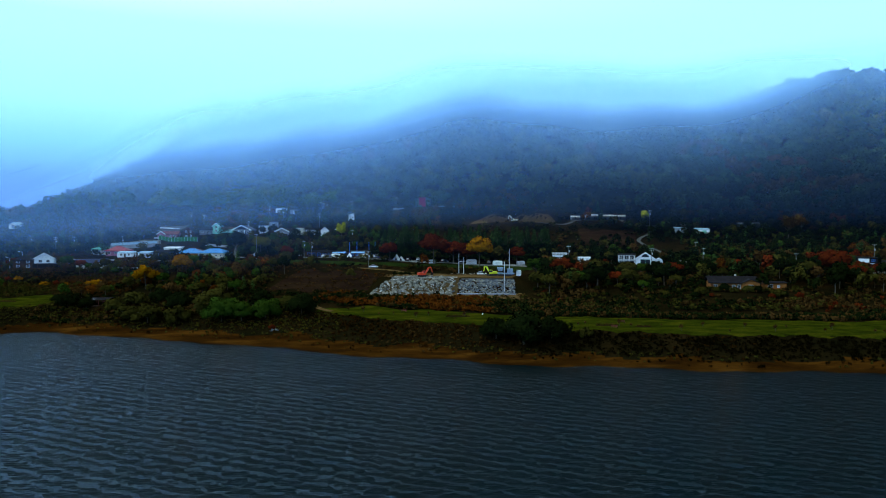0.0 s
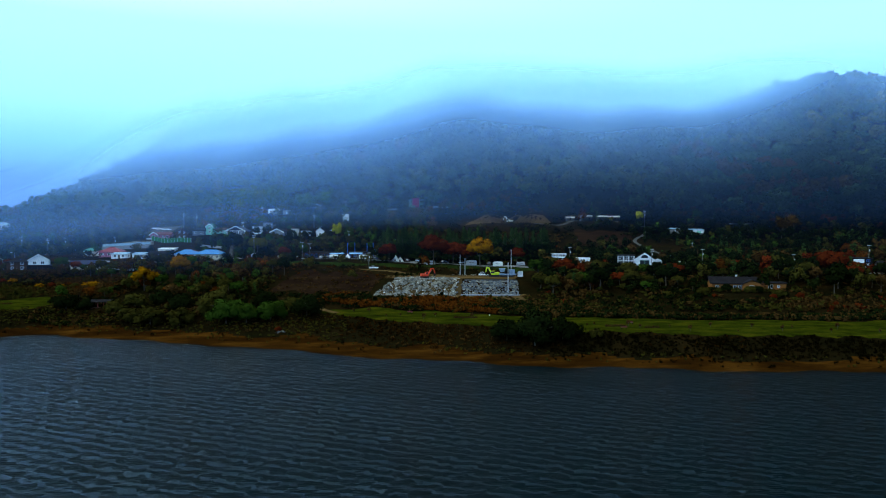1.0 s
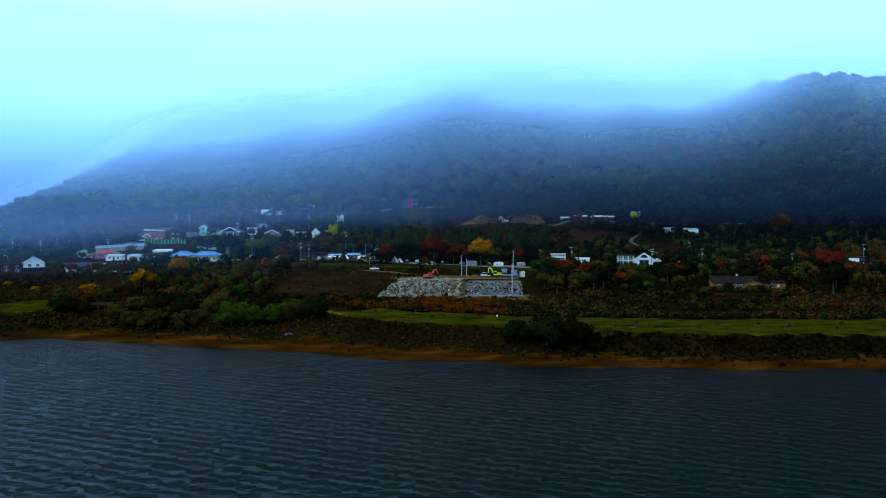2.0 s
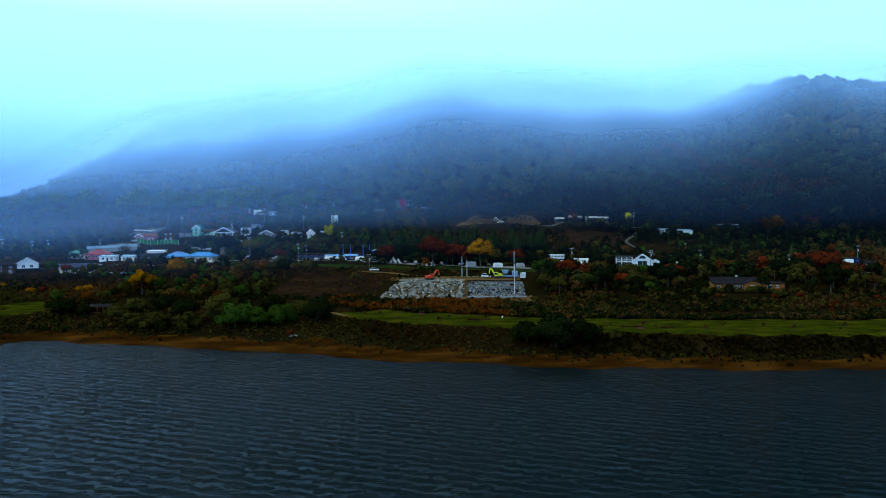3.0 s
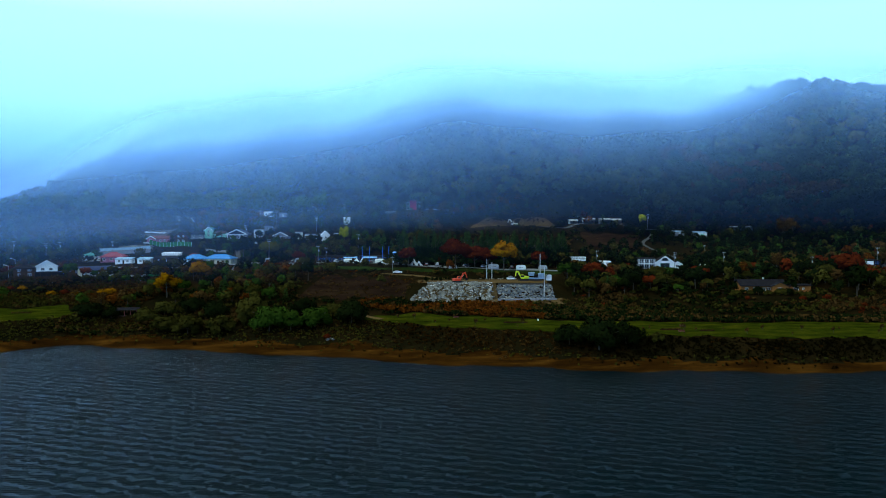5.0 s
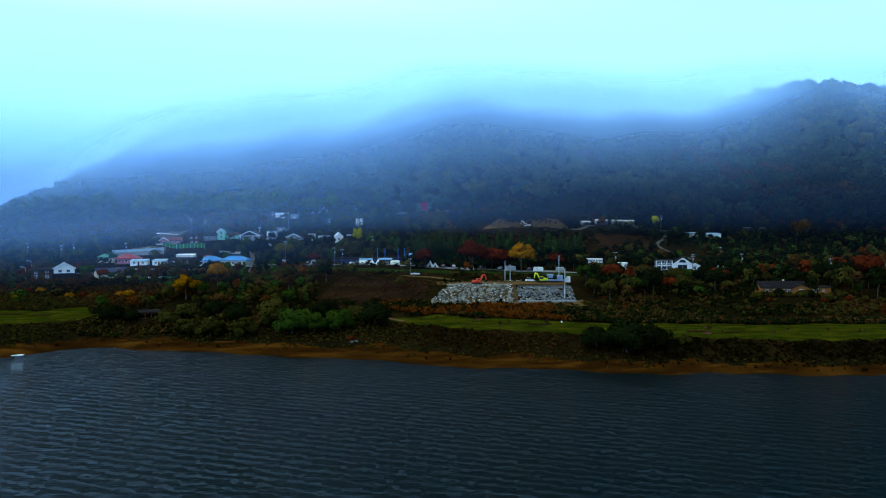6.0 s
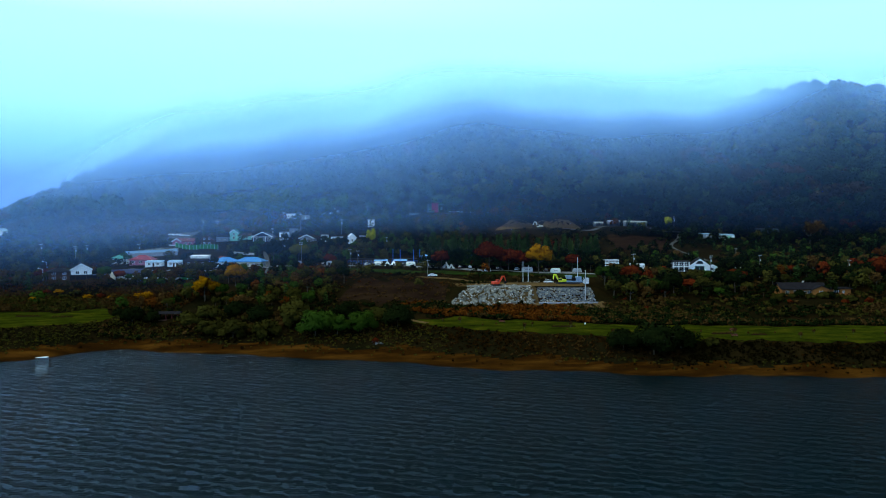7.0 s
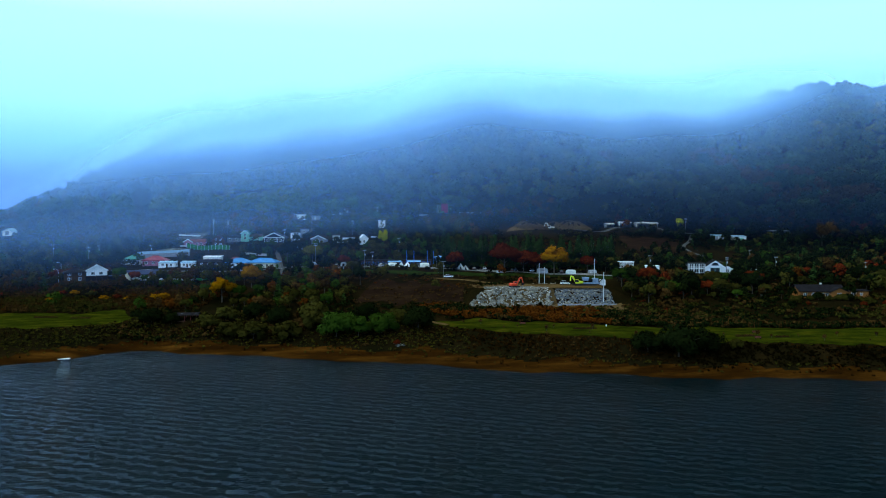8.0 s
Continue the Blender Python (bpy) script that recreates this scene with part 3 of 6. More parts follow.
tree_kind("red", "leaf_red", 8, 4.6, 3000, 61, leaf_size=0.36, label="dark red autumn maple with a broad crown")
tree_kind("rust", "leaf_rust", 6, 3.0, 1100, 71, label="small rust-coloured autumn tree in leaf")
tree_kind("bare", "leaf_brown", 9, 3.4, 420, 81, label="half-bare brown autumn tree")
tree_kind("conifer", "needle", 12, 3.0, 1300, 91, "cone", 0.55, "dark green conifer in a planted row")
tree_kind("bush", "leaf_green", 6, 5.0, 4200, 101, "bush", 0.25, "large rounded green bush above the shore", "shrub")
tree_kind("dark_bush", "leaf_dark", 5, 3.8, 4400, 111, "bush", 0.19, "large dark green bush above the shore", "shrub")
tree_kind("olive_bush", "leaf_olive", 4.5, 3.6, 1900, 121, "bush", 0.40, "rounded olive green lakeside bush", "shrub")
tree_kind("gold_bush", "leaf_orange", 3.6, 2.8, 1200, 131, "bush", 0.36, "golden autumn bush on the slope", "shrub")
tree_kind("red_bush", "leaf_red", 3.4, 2.6, 1200, 141, "bush", 0.36, "low dark red autumn bush", "shrub")
tree_kind("sapling", "leaf_brown", 2.6, 0.9, 130, 151, "round", 0.2, "young bare sapling planted on the lawn")


def strew(name, spots, clouds, mats, label, category):
    """One object of many small growths: spots of x, y, z, size, kind of cloud, material."""
    verts, index, lean = [], [], []
    tilt = [leaf_normals(c) for c in clouds]
    for k, (x, y, z, size, c, m) in enumerate(spots):
        a = k * 2.399
        turn = np.array(((math.cos(a), -math.sin(a), 0), (math.sin(a), math.cos(a), 0), (0, 0, 1)))
        v = clouds[c] @ turn.T * size + (x, y, z)
        verts.append(v.reshape(-1, 3))
        lean.append((tilt[c] @ turn.T).reshape(-1, 3))
        index.append(np.full(len(clouds[c]), m, dtype=np.int32))
    verts = np.concatenate(verts)
    n = len(verts) // 3
    return tagged(new(name, quad_mesh(name, verts, np.arange(n * 3).reshape(n, 3), mats, np.concatenate(index), np.concatenate(lean))), label, category, kind="stuff")


# ---------------------------------------------------------------- woods on the hill
def hill_woods():
    rng = np.random.default_rng(5)
    clouds = [leaf_cloud(rng, 300, 16, 1.0, 0.95, 0.115) + (0, 0, 0.75) for _ in range(7)]
    clouds += [conifer_cloud(rng, 120, 0.75, 2.2, 0.28)] + [leaf_cloud(rng, 190, 13, 1.0, 0.95, 0.145) + (0, 0, 0.75) for _ in range(4)]
    spots = []
    tries = 0
    while len(spots) < 4000 and tries < 90000:
        tries += 1
        x, y = rng.uniform(-620, 620), rng.uniform(455, 760)
        toe = float(table(np.float64(x), TOE_X, TOE_Y, 25))
        if y < toe + 4 - 48 * float(ease(np.float64((-x - 50) / 80))) or abs(x) > 0.70 * y + 75 or rng.uniform() > 1.15 - 0.45 * (y - 455) / 345:
            continue
        if abs(x + 37) < 9 and y < 556:
            continue
        glade = math.sin(x * 0.031 + 1.7) * math.sin(y * 0.043 + x * 0.011)
        if y < toe + 24 and (glade > 0.5 or (-15 < x < 75 and y < toe + 12)):
            continue
        size = (5.0 + (5.5 if y < 690 else 2.0) * rng.uniform() ** 1.6) * (1 + 0.12 * glade)
        patch = math.sin(x * 0.019 + 0.6) + math.sin(y * 0.027 + x * 0.013) + rng.normal() * 0.8
        tint = 3 if patch > 2.1 else 4 if patch < -2.0 else 1 if patch > 0.75 else 2 if patch < -0.5 else 0
        c = 7 if rng.uniform() < 0.05 else int(rng.integers(0, 7)) if y < 610 else int(rng.integers(8, 12))
        size *= 0.6 if c == 7 else 1
        spots.append((x, y, float(shaped(np.float64(x), np.float64(y))) + (-0.5 if c == 7 else 0.8), size, c, 2 if c == 7 else tint))
    strew("hill_woods", spots, clouds, [M["wood_a"], M["wood_b"], M["wood_c"], M["wood_d"], M["wood_e"]], "mixed autumn woodland covering the misty hill", "woods")


hill_woods()


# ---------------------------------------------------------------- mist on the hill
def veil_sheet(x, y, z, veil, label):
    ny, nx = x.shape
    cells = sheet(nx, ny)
    ob = lay("mist_sheet", np.stack((x, y, z), -1).reshape(-1, 3), cells, [M["mist"]], label, "mist", kind="stuff")
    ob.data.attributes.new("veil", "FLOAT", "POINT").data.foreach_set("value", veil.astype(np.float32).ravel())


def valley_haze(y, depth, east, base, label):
    """One upright sheet with the thin village haze painted on it; depth: how many metres of air it stands for."""
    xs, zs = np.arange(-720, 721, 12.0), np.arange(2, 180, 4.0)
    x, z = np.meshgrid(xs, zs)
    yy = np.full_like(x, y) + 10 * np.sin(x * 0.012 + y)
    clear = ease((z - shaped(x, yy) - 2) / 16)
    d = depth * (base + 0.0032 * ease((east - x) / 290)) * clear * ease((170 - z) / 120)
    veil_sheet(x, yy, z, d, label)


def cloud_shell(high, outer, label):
    """Low cloud painted on a sheet round the hill: a shell over the tree tops which goes on above the crest."""
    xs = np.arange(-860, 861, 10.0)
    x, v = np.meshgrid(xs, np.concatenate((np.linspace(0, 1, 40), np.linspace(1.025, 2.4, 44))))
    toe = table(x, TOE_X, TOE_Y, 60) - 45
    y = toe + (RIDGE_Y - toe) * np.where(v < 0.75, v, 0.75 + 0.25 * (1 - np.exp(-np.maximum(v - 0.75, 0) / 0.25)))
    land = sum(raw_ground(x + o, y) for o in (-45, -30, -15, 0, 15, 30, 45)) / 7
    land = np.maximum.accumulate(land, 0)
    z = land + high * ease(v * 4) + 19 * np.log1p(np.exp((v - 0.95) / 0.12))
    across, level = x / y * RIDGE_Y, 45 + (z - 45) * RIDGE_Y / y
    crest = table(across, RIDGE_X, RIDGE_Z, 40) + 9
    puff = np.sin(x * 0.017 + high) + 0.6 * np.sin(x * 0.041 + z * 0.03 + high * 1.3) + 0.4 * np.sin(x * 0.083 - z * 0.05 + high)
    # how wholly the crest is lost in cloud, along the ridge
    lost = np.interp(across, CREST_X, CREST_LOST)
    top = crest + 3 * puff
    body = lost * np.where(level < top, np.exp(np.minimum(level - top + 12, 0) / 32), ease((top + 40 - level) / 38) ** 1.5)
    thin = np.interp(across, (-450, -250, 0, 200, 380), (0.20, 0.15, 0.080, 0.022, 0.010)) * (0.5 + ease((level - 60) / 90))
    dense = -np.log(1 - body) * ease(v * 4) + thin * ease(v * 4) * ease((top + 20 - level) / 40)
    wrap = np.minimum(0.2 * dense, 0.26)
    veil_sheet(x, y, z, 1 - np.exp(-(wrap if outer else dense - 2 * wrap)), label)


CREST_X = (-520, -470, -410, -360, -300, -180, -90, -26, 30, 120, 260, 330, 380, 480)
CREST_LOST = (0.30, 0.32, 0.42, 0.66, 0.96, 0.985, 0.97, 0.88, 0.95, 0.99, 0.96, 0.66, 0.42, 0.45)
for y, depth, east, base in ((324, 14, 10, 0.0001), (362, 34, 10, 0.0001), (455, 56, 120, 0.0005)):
    valley_haze(y, depth, east, base, "sheet painted with thin blue haze over the village slope")
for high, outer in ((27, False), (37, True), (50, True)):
    cloud_shell(high, outer, "sheet painted with pale low cloud over the wooded hill")
# ---------------------------------------------------------------- roads, fields, terraces
ribbon("road_hill", ((-119, 528), (-121, 515), (-123, 500), (-126.5, 488), (-130, 477), (-135, 465), (-135, 449), (-129, 428), (-121, 398), (-117, 375)), 2.6, M["lane"], "pale concrete lane winding up the slope", "road")
ribbon("road_village", ((-121, 396), (-135, 391), (-150, 390), (-175, 392), (-205, 396), (-240, 398)), 4.0, M["asphalt"], "grey village lane beside the blue-roofed houses", "road")
ribbon("road_camp", ((-121, 402), (-100, 402), (-82, 402), (-60, 400), (-44, 397), (-22, 387), (-7, 380), (12, 373), (30, 367), (50, 363), (64, 366)), 5.0, M["asphalt"], "grey gravelled camp road along the embankment", "road")
ribbon("road_lower", ((-40, 361), (-28, 359), (-15, 353), (4, 349), (20, 347), (40, 344)), 2.0, M["earth"], "pale dirt track behind the rock works", "road")
ribbon("road_east", ((150, 472), (128, 466), (120, 452), (111, 437), (113, 426), (118, 416), (124, 405), (128, 392)), 2.2, M["lane"], "pale concrete lane bending down the slope", "road")
ribbon("road_upper", ((48, 486), (68, 475), (90, 471), (119, 469), (130, 467)), 2.4, M["lane"], "pale concrete road before the white sheds", "road")
ribbon("path_lawn", ((-44, 297), (-40, 291), (-33, 284)), 2.4, M["earth"], "worn brown footpath onto the lawn", "path")
drape("field_earth", ((9, 486), (66, 478), (62, 508), (22, 513)), 3, M["earth"], "cleared sandy building plot on the slope", "field")
drape("field_moor", ((-74, 322), (-26, 318), (-24, 350), (-68, 358)), 3, M["field"], "dark brown fallow field with dry weeds", "field", ragged=4)
drape("field_terrace", ((78, 430), (108, 426), (112, 455), (78, 462)), 3, M["field"], "red-brown terraced vegetable field", "field")
drape("field_west", ((-312, 505), (-235, 500), (-180, 545), (-300, 570)), 5, M["field"], "bare red-brown field below the woods", "field")
drape("field_high", ((-185, 545), (-140, 545), (-130, 565), (-180, 575)), 4, M["field"], "bare brown field above the village", "field")
drape("car_park", ((-216, 494), (-196, 492), (-193, 506), (-210, 508)), 3, M["lane"], "grey concrete car park in the upper village", "car park")
CLEAR.extend((x, y, 5) for x in range(-222, -160, 5) for y in (428, 434, 440, 452, 456))
CLEAR.extend((x, y, 4) for x in range(-218, -186, 5) for y in (486, 494, 502, 510))
CLEAR.extend((x, 464, 4) for x in range(-200, -80, 6))
CLEAR.extend((x, y, 4) for x in range(-226, -118, 6) for y in (388, 395, 402))
CLEAR.extend((x, y, 4) for x in range(-46, -16, 5) for y in (530, 537, 544))
CLEAR.extend((x, y, 4) for x in range(74, 113, 5) for y in (474, 480))
CLEAR.extend((x, y, 3.5) for x in range(108, 130, 4) for y in (400, 407, 414, 421, 428))
drape("embankment", ((-112, 385), (48, 353), (50, 360), (-110, 398)), 2.5, M["meadow"], "green grassy embankment below the camp road", "embankment", ragged=0.6)
drape("meadow_west", ((-300, 440), (-236, 432), (-232, 450), (-296, 462)), 4, M["meadow"], "green rough meadow beside the village", "meadow")
drape("works_floor", ((-20, 328), (38, 328), (40, 345), (-22, 347)), 2.5, M["earth"], "trampled sandy floor of the rock works", "floor", ragged=0.5)
CLEAR.extend((x, y, 4.5) for x in range(12, 66, 5) for y in range(483, 512, 5))
CLEAR.extend(((97, 353, 8), (90, 352, 6), (104, 353, 6), (97, 343, 6), (-37, 538, 6), (-37, 529, 5), (-37, 520, 4), (-134, 321, 7), (-134, 313, 5), (-127, 342, 6), (-136, 340, 4), (62, 373, 5.5), (62, 365, 4), (73, 365, 5.5), (73, 357, 4)))
CLEAR.extend((x, y, 4) for x in range(-22, 44, 5) for y in range(312, 352, 5) if x > -24 + (y - 311) * 0.6)
CLEAR.extend((x, y, 3.2) for x in range(80, 110, 5) for y in range(430, 458, 5) if (x + y) % 3)
CLEAR.extend((-110 + 158 * k / 40, 391.5 - 35 * k / 40, 5.5) for k in range(41))


# ---------------------------------------------------------------- houses
def window(parent, x, z, w, h, y, frame="white", face="front"):
    """A window or glazed door: a frame that stands proud of the wall, and its pane."""
    t = 0.10
    def put(bm, a0, z0, a1, z1, d0, d1):
        if face == "front":
            box(bm, a0, y - d1, z0, a1, y - d0, z1)
        else:
            box(bm, y + d0, a0, z0, y + d1, a1, z1)
    bm = bmesh.new()
    put(bm, x - w / 2, z, x - w / 2 + t, z + h, -0.02, 0.07)
    put(bm, x + w / 2 - t, z, x + w / 2, z + h, -0.02, 0.07)
    put(bm, x - w / 2 + t, z + h - t, x + w / 2 - t, z + h, -0.02, 0.07)
    put(bm, x - w / 2 + t, z, x + w / 2 - t, z + t, -0.02, 0.07)
    put(bm, x - t / 2, z + t, x + t / 2, z + h - t, -0.02, 0.06)
    fr = part("window", bm, M[frame], parent, frame.replace("_", " ") + " framed window")
    bm = bmesh.new()
    put(bm, x - w / 2 + t, z + t, x + w / 2 - t, z + h - t, 0.004, 0.03)
    part("pane", bm, M["glass"], fr, "dark glass pane")


def gable_parts(ob, w, d, h, pitch, wall, roof, cx=0.0, cy=0.0, ridge="x", over=0.5, trim=None, foot=0.4):
    """Walls to the gable and a roof of two thick slabs, with barge boards where they differ."""
    span, run = (d, w) if ridge == "x" else (w, d)
    rise = span / 2 * math.tan(radians(pitch))
    sx, sy = cx, cy
    out = [(-span / 2, -foot), (span / 2, -foot), (span / 2, h), (0, h + rise), (-span / 2, h)]
    bm = bmesh.new()
    if ridge == "y":
        prism(bm, [(u + sx, z) for u, z in out], sy - run / 2, sy + run / 2, "y")
    else:
        prism(bm, [(u + sy, z) for u, z in out], sx - run / 2, sx + run / 2, "x")
    part("wall", bm, M[wall], ob)
    t, k = 0.22, math.tan(radians(pitch))
    e = span / 2 + over
    for s in (-1, 1):
        slab = [(0, h + rise + 0.03), (s * e, h - over * k + 0.03), (s * e, h - over * k + t + 0.03), (0, h + rise + t + 0.03)]
        bm = bmesh.new()
        if ridge == "y":
            prism(bm, [(u + sx, z) for u, z in slab], sy - run / 2 - over, sy + run / 2 + over, "y")
        else:
            prism(bm, [(u + sy, z) for u, z in slab], sx - run / 2 - over, sx + run / 2 + over, "x")
        part("roof_slope", bm, M[roof], ob)
        if trim:
            edge = [(0, h + rise - 0.22), (s * e, h - over * k - 0.22), (s * e, h - over * k + t + 0.1), (0, h + rise + t + 0.1)]
            bm = bmesh.new()
            if ridge == "y":
                prism(bm, [(u + sx, z) for u, z in edge], sy - run / 2 - over - 0.14, sy - run / 2 - over - 0.01, "y")
            else:
                box(bm, sx - run / 2 - over, sy - e - 0.14, h - over * k - 0.12, sx + run / 2 + over, sy - e - 0.01, h - over * k + t + 0.02)
                if s > 0:
                    bm.free()
                    continue
            part("barge_board", bm, M[trim], ob, "pale painted edge board")


def hip_parts(ob, w, d, h, rise, wall, roof, cx=0.0, cy=0.0, over=0.7, foot=0.4):
    part("wall", boxed(cx - w / 2, cy - d / 2, -foot, cx + w / 2, cy + d / 2, h), M[wall], ob)
    bm = bmesh.new()
    a, b = w / 2 + over, d / 2 + over
    k = max(0.5, a - b * 0.95)
    lo = [bm.verts.new((cx + x, cy + y, h - 0.12)) for x, y in ((-a, -b), (a, -b), (a, b), (-a, b))]
    mid = [bm.verts.new((cx + x, cy + y, h + 0.14)) for x, y in ((-a, -b), (a, -b), (a, b), (-a, b))]
    r0, r1 = bm.verts.new((cx - k, cy, h + rise)), bm.verts.new((cx + k, cy, h + rise))
    bm.faces.new(lo[::-1])
    for i in range(4):
        bm.faces.new((lo[i], lo[(i + 1) % 4], mid[(i + 1) % 4], mid[i]))
    bm.faces.new((mid[0], mid[1], r1, r0)), bm.faces.new((mid[1], mid[2], r1)), bm.faces.new((mid[2], mid[3], r0, r1)), bm.faces.new((mid[3], mid[0], r0))
    part("roof", bm, M[roof], ob)
    bm = bmesh.new()
    tube(bm, (cx - k, cy, h + rise + 0.02), (cx + k, cy, h + rise + 0.02), 0.16, 0.16, 6)
    part("roof_ridge", bm, M[roof], ob)


def flat_parts(ob, w, d, h, wall, roof, cx=0.0, cy=0.0, over=0.3, foot=0.4, slope=0.25):
    part("wall", boxed(cx - w / 2, cy - d / 2, -foot, cx + w / 2, cy + d / 2, h), M[wall], ob)
    bm = bmesh.new()
    prism(bm, [(cy - d / 2 - over, h + 0.02), (cy + d / 2 + over, h + 0.02 + slope), (cy + d / 2 + over, h + 0.22 + slope), (cy - d / 2 - over, h + 0.22)], cx - w / 2 - over, cx + w / 2 + over, "x")
    part("roof", bm, M[roof], ob)


def house(x, y, turn, label, clear=6.0, category="house", name="house"):
    z = min(ground(x + a, y + b) for a in (-3, 0, 3) for b in (-3, 0, 3)) if clear > 4 else ground(x, y)
    CLEAR.append((x, y, clear))
    CLEAR.append((x, y - clear * 0.9, clear * 0.75))
    return thing(name, x, y, (z + ground(x, y)) / 2, turn, label, category)


def plain_windows(ob, w, d, zs, n, ww=1.3, hh=1.3, cx=0.0, cy=0.0, frame="white", side=True):
    for z in zs:
        for i in range(n):
            window(ob, cx - w / 2 + w * (i + 0.5) / n, z, ww, hh, cy - d / 2, frame)
        if side:
            window(ob, cy, z, ww, hh, cx + w / 2, frame, "side")


def door(ob, x, y, colour="brown_wood", h=2.05, w=0.95):
    dr = part("door", boxed(x - w / 2, y - 0.06, 0.02, x + w / 2, y + 0.02, h), M[colour], ob, colour.replace("_", " ") + " door")
    part("door_handle", boxed(x + w / 2 - 0.16, y - 0.12, 0.98, x + w / 2 - 0.06, y - 0.062, 1.1), M["steel"], dr)


# west end, near the lawn
h = house(-203, 357, 27, "white two-storey gabled house with a dark porch", 7)
gable_parts(h, 9, 8, 5.6, 30, "white", "dark", ridge="y", trim="white")
plain_windows(h, 7, 8, (3.4,), 2, 1.6, 1.4)
flat_parts(h, 9.6, 2.2, 2.6, "dark", "dark", cy=-5.1, over=0.2)
hip_parts(h, 9, 8, 4.6, 2.0, "brown_wood", "dark", cx=-9.6, cy=0.5)
part("porch_wall", boxed(-5.2, -6.4, -0.4, 9.5, -4.02, 2.5), M["dark"], h, "dark glazed porch")
for k in range(7):
    part("porch_post", boxed(-5.2 + k * 2.4, -6.6, -0.4, -5.04 + k * 2.4, -6.42, 2.7), M["brown_wood"], h)
part("terrace_roof", boxed(4.6, -6.3, 2.6, 11.5, -0.5, 2.78), M["navy"], h, "navy terrace roof")
plain_windows(h, 9, 8, (0.9, 3.3), 2, 1.5, 1.4, cx=-9.6, cy=0.5, side=False)
door(h, 1.5, -6.2, "white")
h = house(-187, 373, 38, "long cream single-storey house with a navy roof", 8)
gable_parts(h, 15, 8, 3.0, 24, "cream", "navy")
plain_windows(h, 15, 8, (1.1,), 5, 1.1, 1.0)
door(h, -6.6, -4.0, "brown_wood")
h = house(-197, 381, 20, "low dark shed with a flat roof", 4, "shed", "shed")
flat_parts(h, 7, 5, 2.6, "grey", "dark")
door(h, 0, -2.5, "steel")
h = house(-214, 428, 5, "green hip-roofed village house", 6)
hip_parts(h, 10, 8, 2.8, 2.2, "cream", "green_roof")
plain_windows(h, 10, 8, (0.9,), 3)
door(h, -4.2, -4.0)
h = house(-198, 419, 5, "red hip-roofed village house", 7)
hip_parts(h, 12, 9, 2.8, 2.6, "pink", "red_roof")
plain_windows(h, 12, 9, (0.9,), 3, 1.6)
door(h, -5.2, -4.5)
h = house(-187, 408, 5, "white shed with a pale blue lean-to roof", 5, "shed", "shed")
flat_parts(h, 9, 5, 2.5, "white", "pale_roof", slope=0.7)
plain_windows(h, 9, 5, (0.9,), 2)
door(h, 0, -2.5, "brown_wood")
h = house(-176, 409, 3, "small white house with a pale blue roof", 5)
flat_parts(h, 7, 5, 2.5, "white", "pale_roof", slope=0.8)
plain_windows(h, 7, 5, (0.9,), 2)
door(h, 0, -2.5, "brown_wood")
h = house(-165, 413, 3, "low dark-roofed house with timber walls", 7)
gable_parts(h, 12, 7, 2.6, 20, "brown_wood", "dark")
plain_windows(h, 12, 7, (0.9,), 3)
h = house(-168, 428, 0, "white flat-roofed shed behind the village houses", 5, "shed", "shed")
flat_parts(h, 10, 5, 3.6, "white", "white", slope=0.5)
plain_windows(h, 10, 5, (1.4,), 2)
h = house(-154, 425, 0, "small house with a wine-red roof", 5)
hip_parts(h, 8, 6, 3.0, 1.8, "cream", "wine_roof")
plain_windows(h, 8, 6, (1.0,), 2)
h = house(-147.5, 409, -4, "bright blue hip-roofed house with orange walls", 7)
hip_parts(h, 12, 8, 3.0, 2.4, "white", "blue_roof")
part("porch_wall", boxed(0.4, -4.5, 0, 5.6, -3.9, 2.7), M["timber"], h, "orange timber front")
plain_windows(h, 5, 8, (0.9,), 2, cx=-3.4, side=False)
door(h, 3, -4.52)
h = house(-133, 407, -8, "long bright blue hip-roofed house with cream walls", 8)
hip_parts(h, 15, 8, 3.0, 2.3, "cream", "blue_roof")
plain_windows(h, 15, 8, (0.9,), 5)
door(h, -7, -4.0)

# the upper village
h = house(-194, 474, 10, "pink house with a white-edged gable", 6)
gable_parts(h, 11, 6, 3.0, 28, "pink", "wine_roof", cx=1.5, cy=1)
gable_parts(h, 5, 5, 3.0, 34, "pink", "wine_roof", cx=-3.4, cy=-2.2, ridge="y", trim="white")
plain_windows(h, 4, 5, (1.0,), 1, 1.6, 1.4, cx=-3.4, cy=-2.2, side=False, frame="white")
plain_windows(h, 5, 6, (1.0,), 2, 1.2, 1.4, cx=3.2, cy=1, side=False)
h = house(-177, 471, 6, "dark brown house with a steep gable", 6)
gable_parts(h, 8, 8, 3.2, 42, "brown_wood", "dark", ridge="y", trim="wine_roof")
plain_windows(h, 6, 8, (0.8, 3.6), 2, 1.2, 1.2, side=False)
h = house(-170, 481, 0, "dark hip-roofed cottage among trees", 5)
hip_parts(h, 8, 6, 3.0, 2.0, "grey", "dark")
plain_windows(h, 8, 6, (1.0,), 2)
h = house(-161, 483, 0, "mint green gabled house with a low brown wing", 6)
gable_parts(h, 5, 6, 5.0, 38, "mint", "green_roof", cx=-2, ridge="y", trim="white")
gable_parts(h, 8, 5, 3.0, 26, "mint", "brown_wood", cx=4.6, cy=1)
plain_windows(h, 4, 6, (1.0, 3.4), 1, 1.4, 1.6, cx=-2, side=False)
plain_windows(h, 7, 5, (1.0,), 2, 1.2, 1.2, cx=4.6, cy=1, side=False)
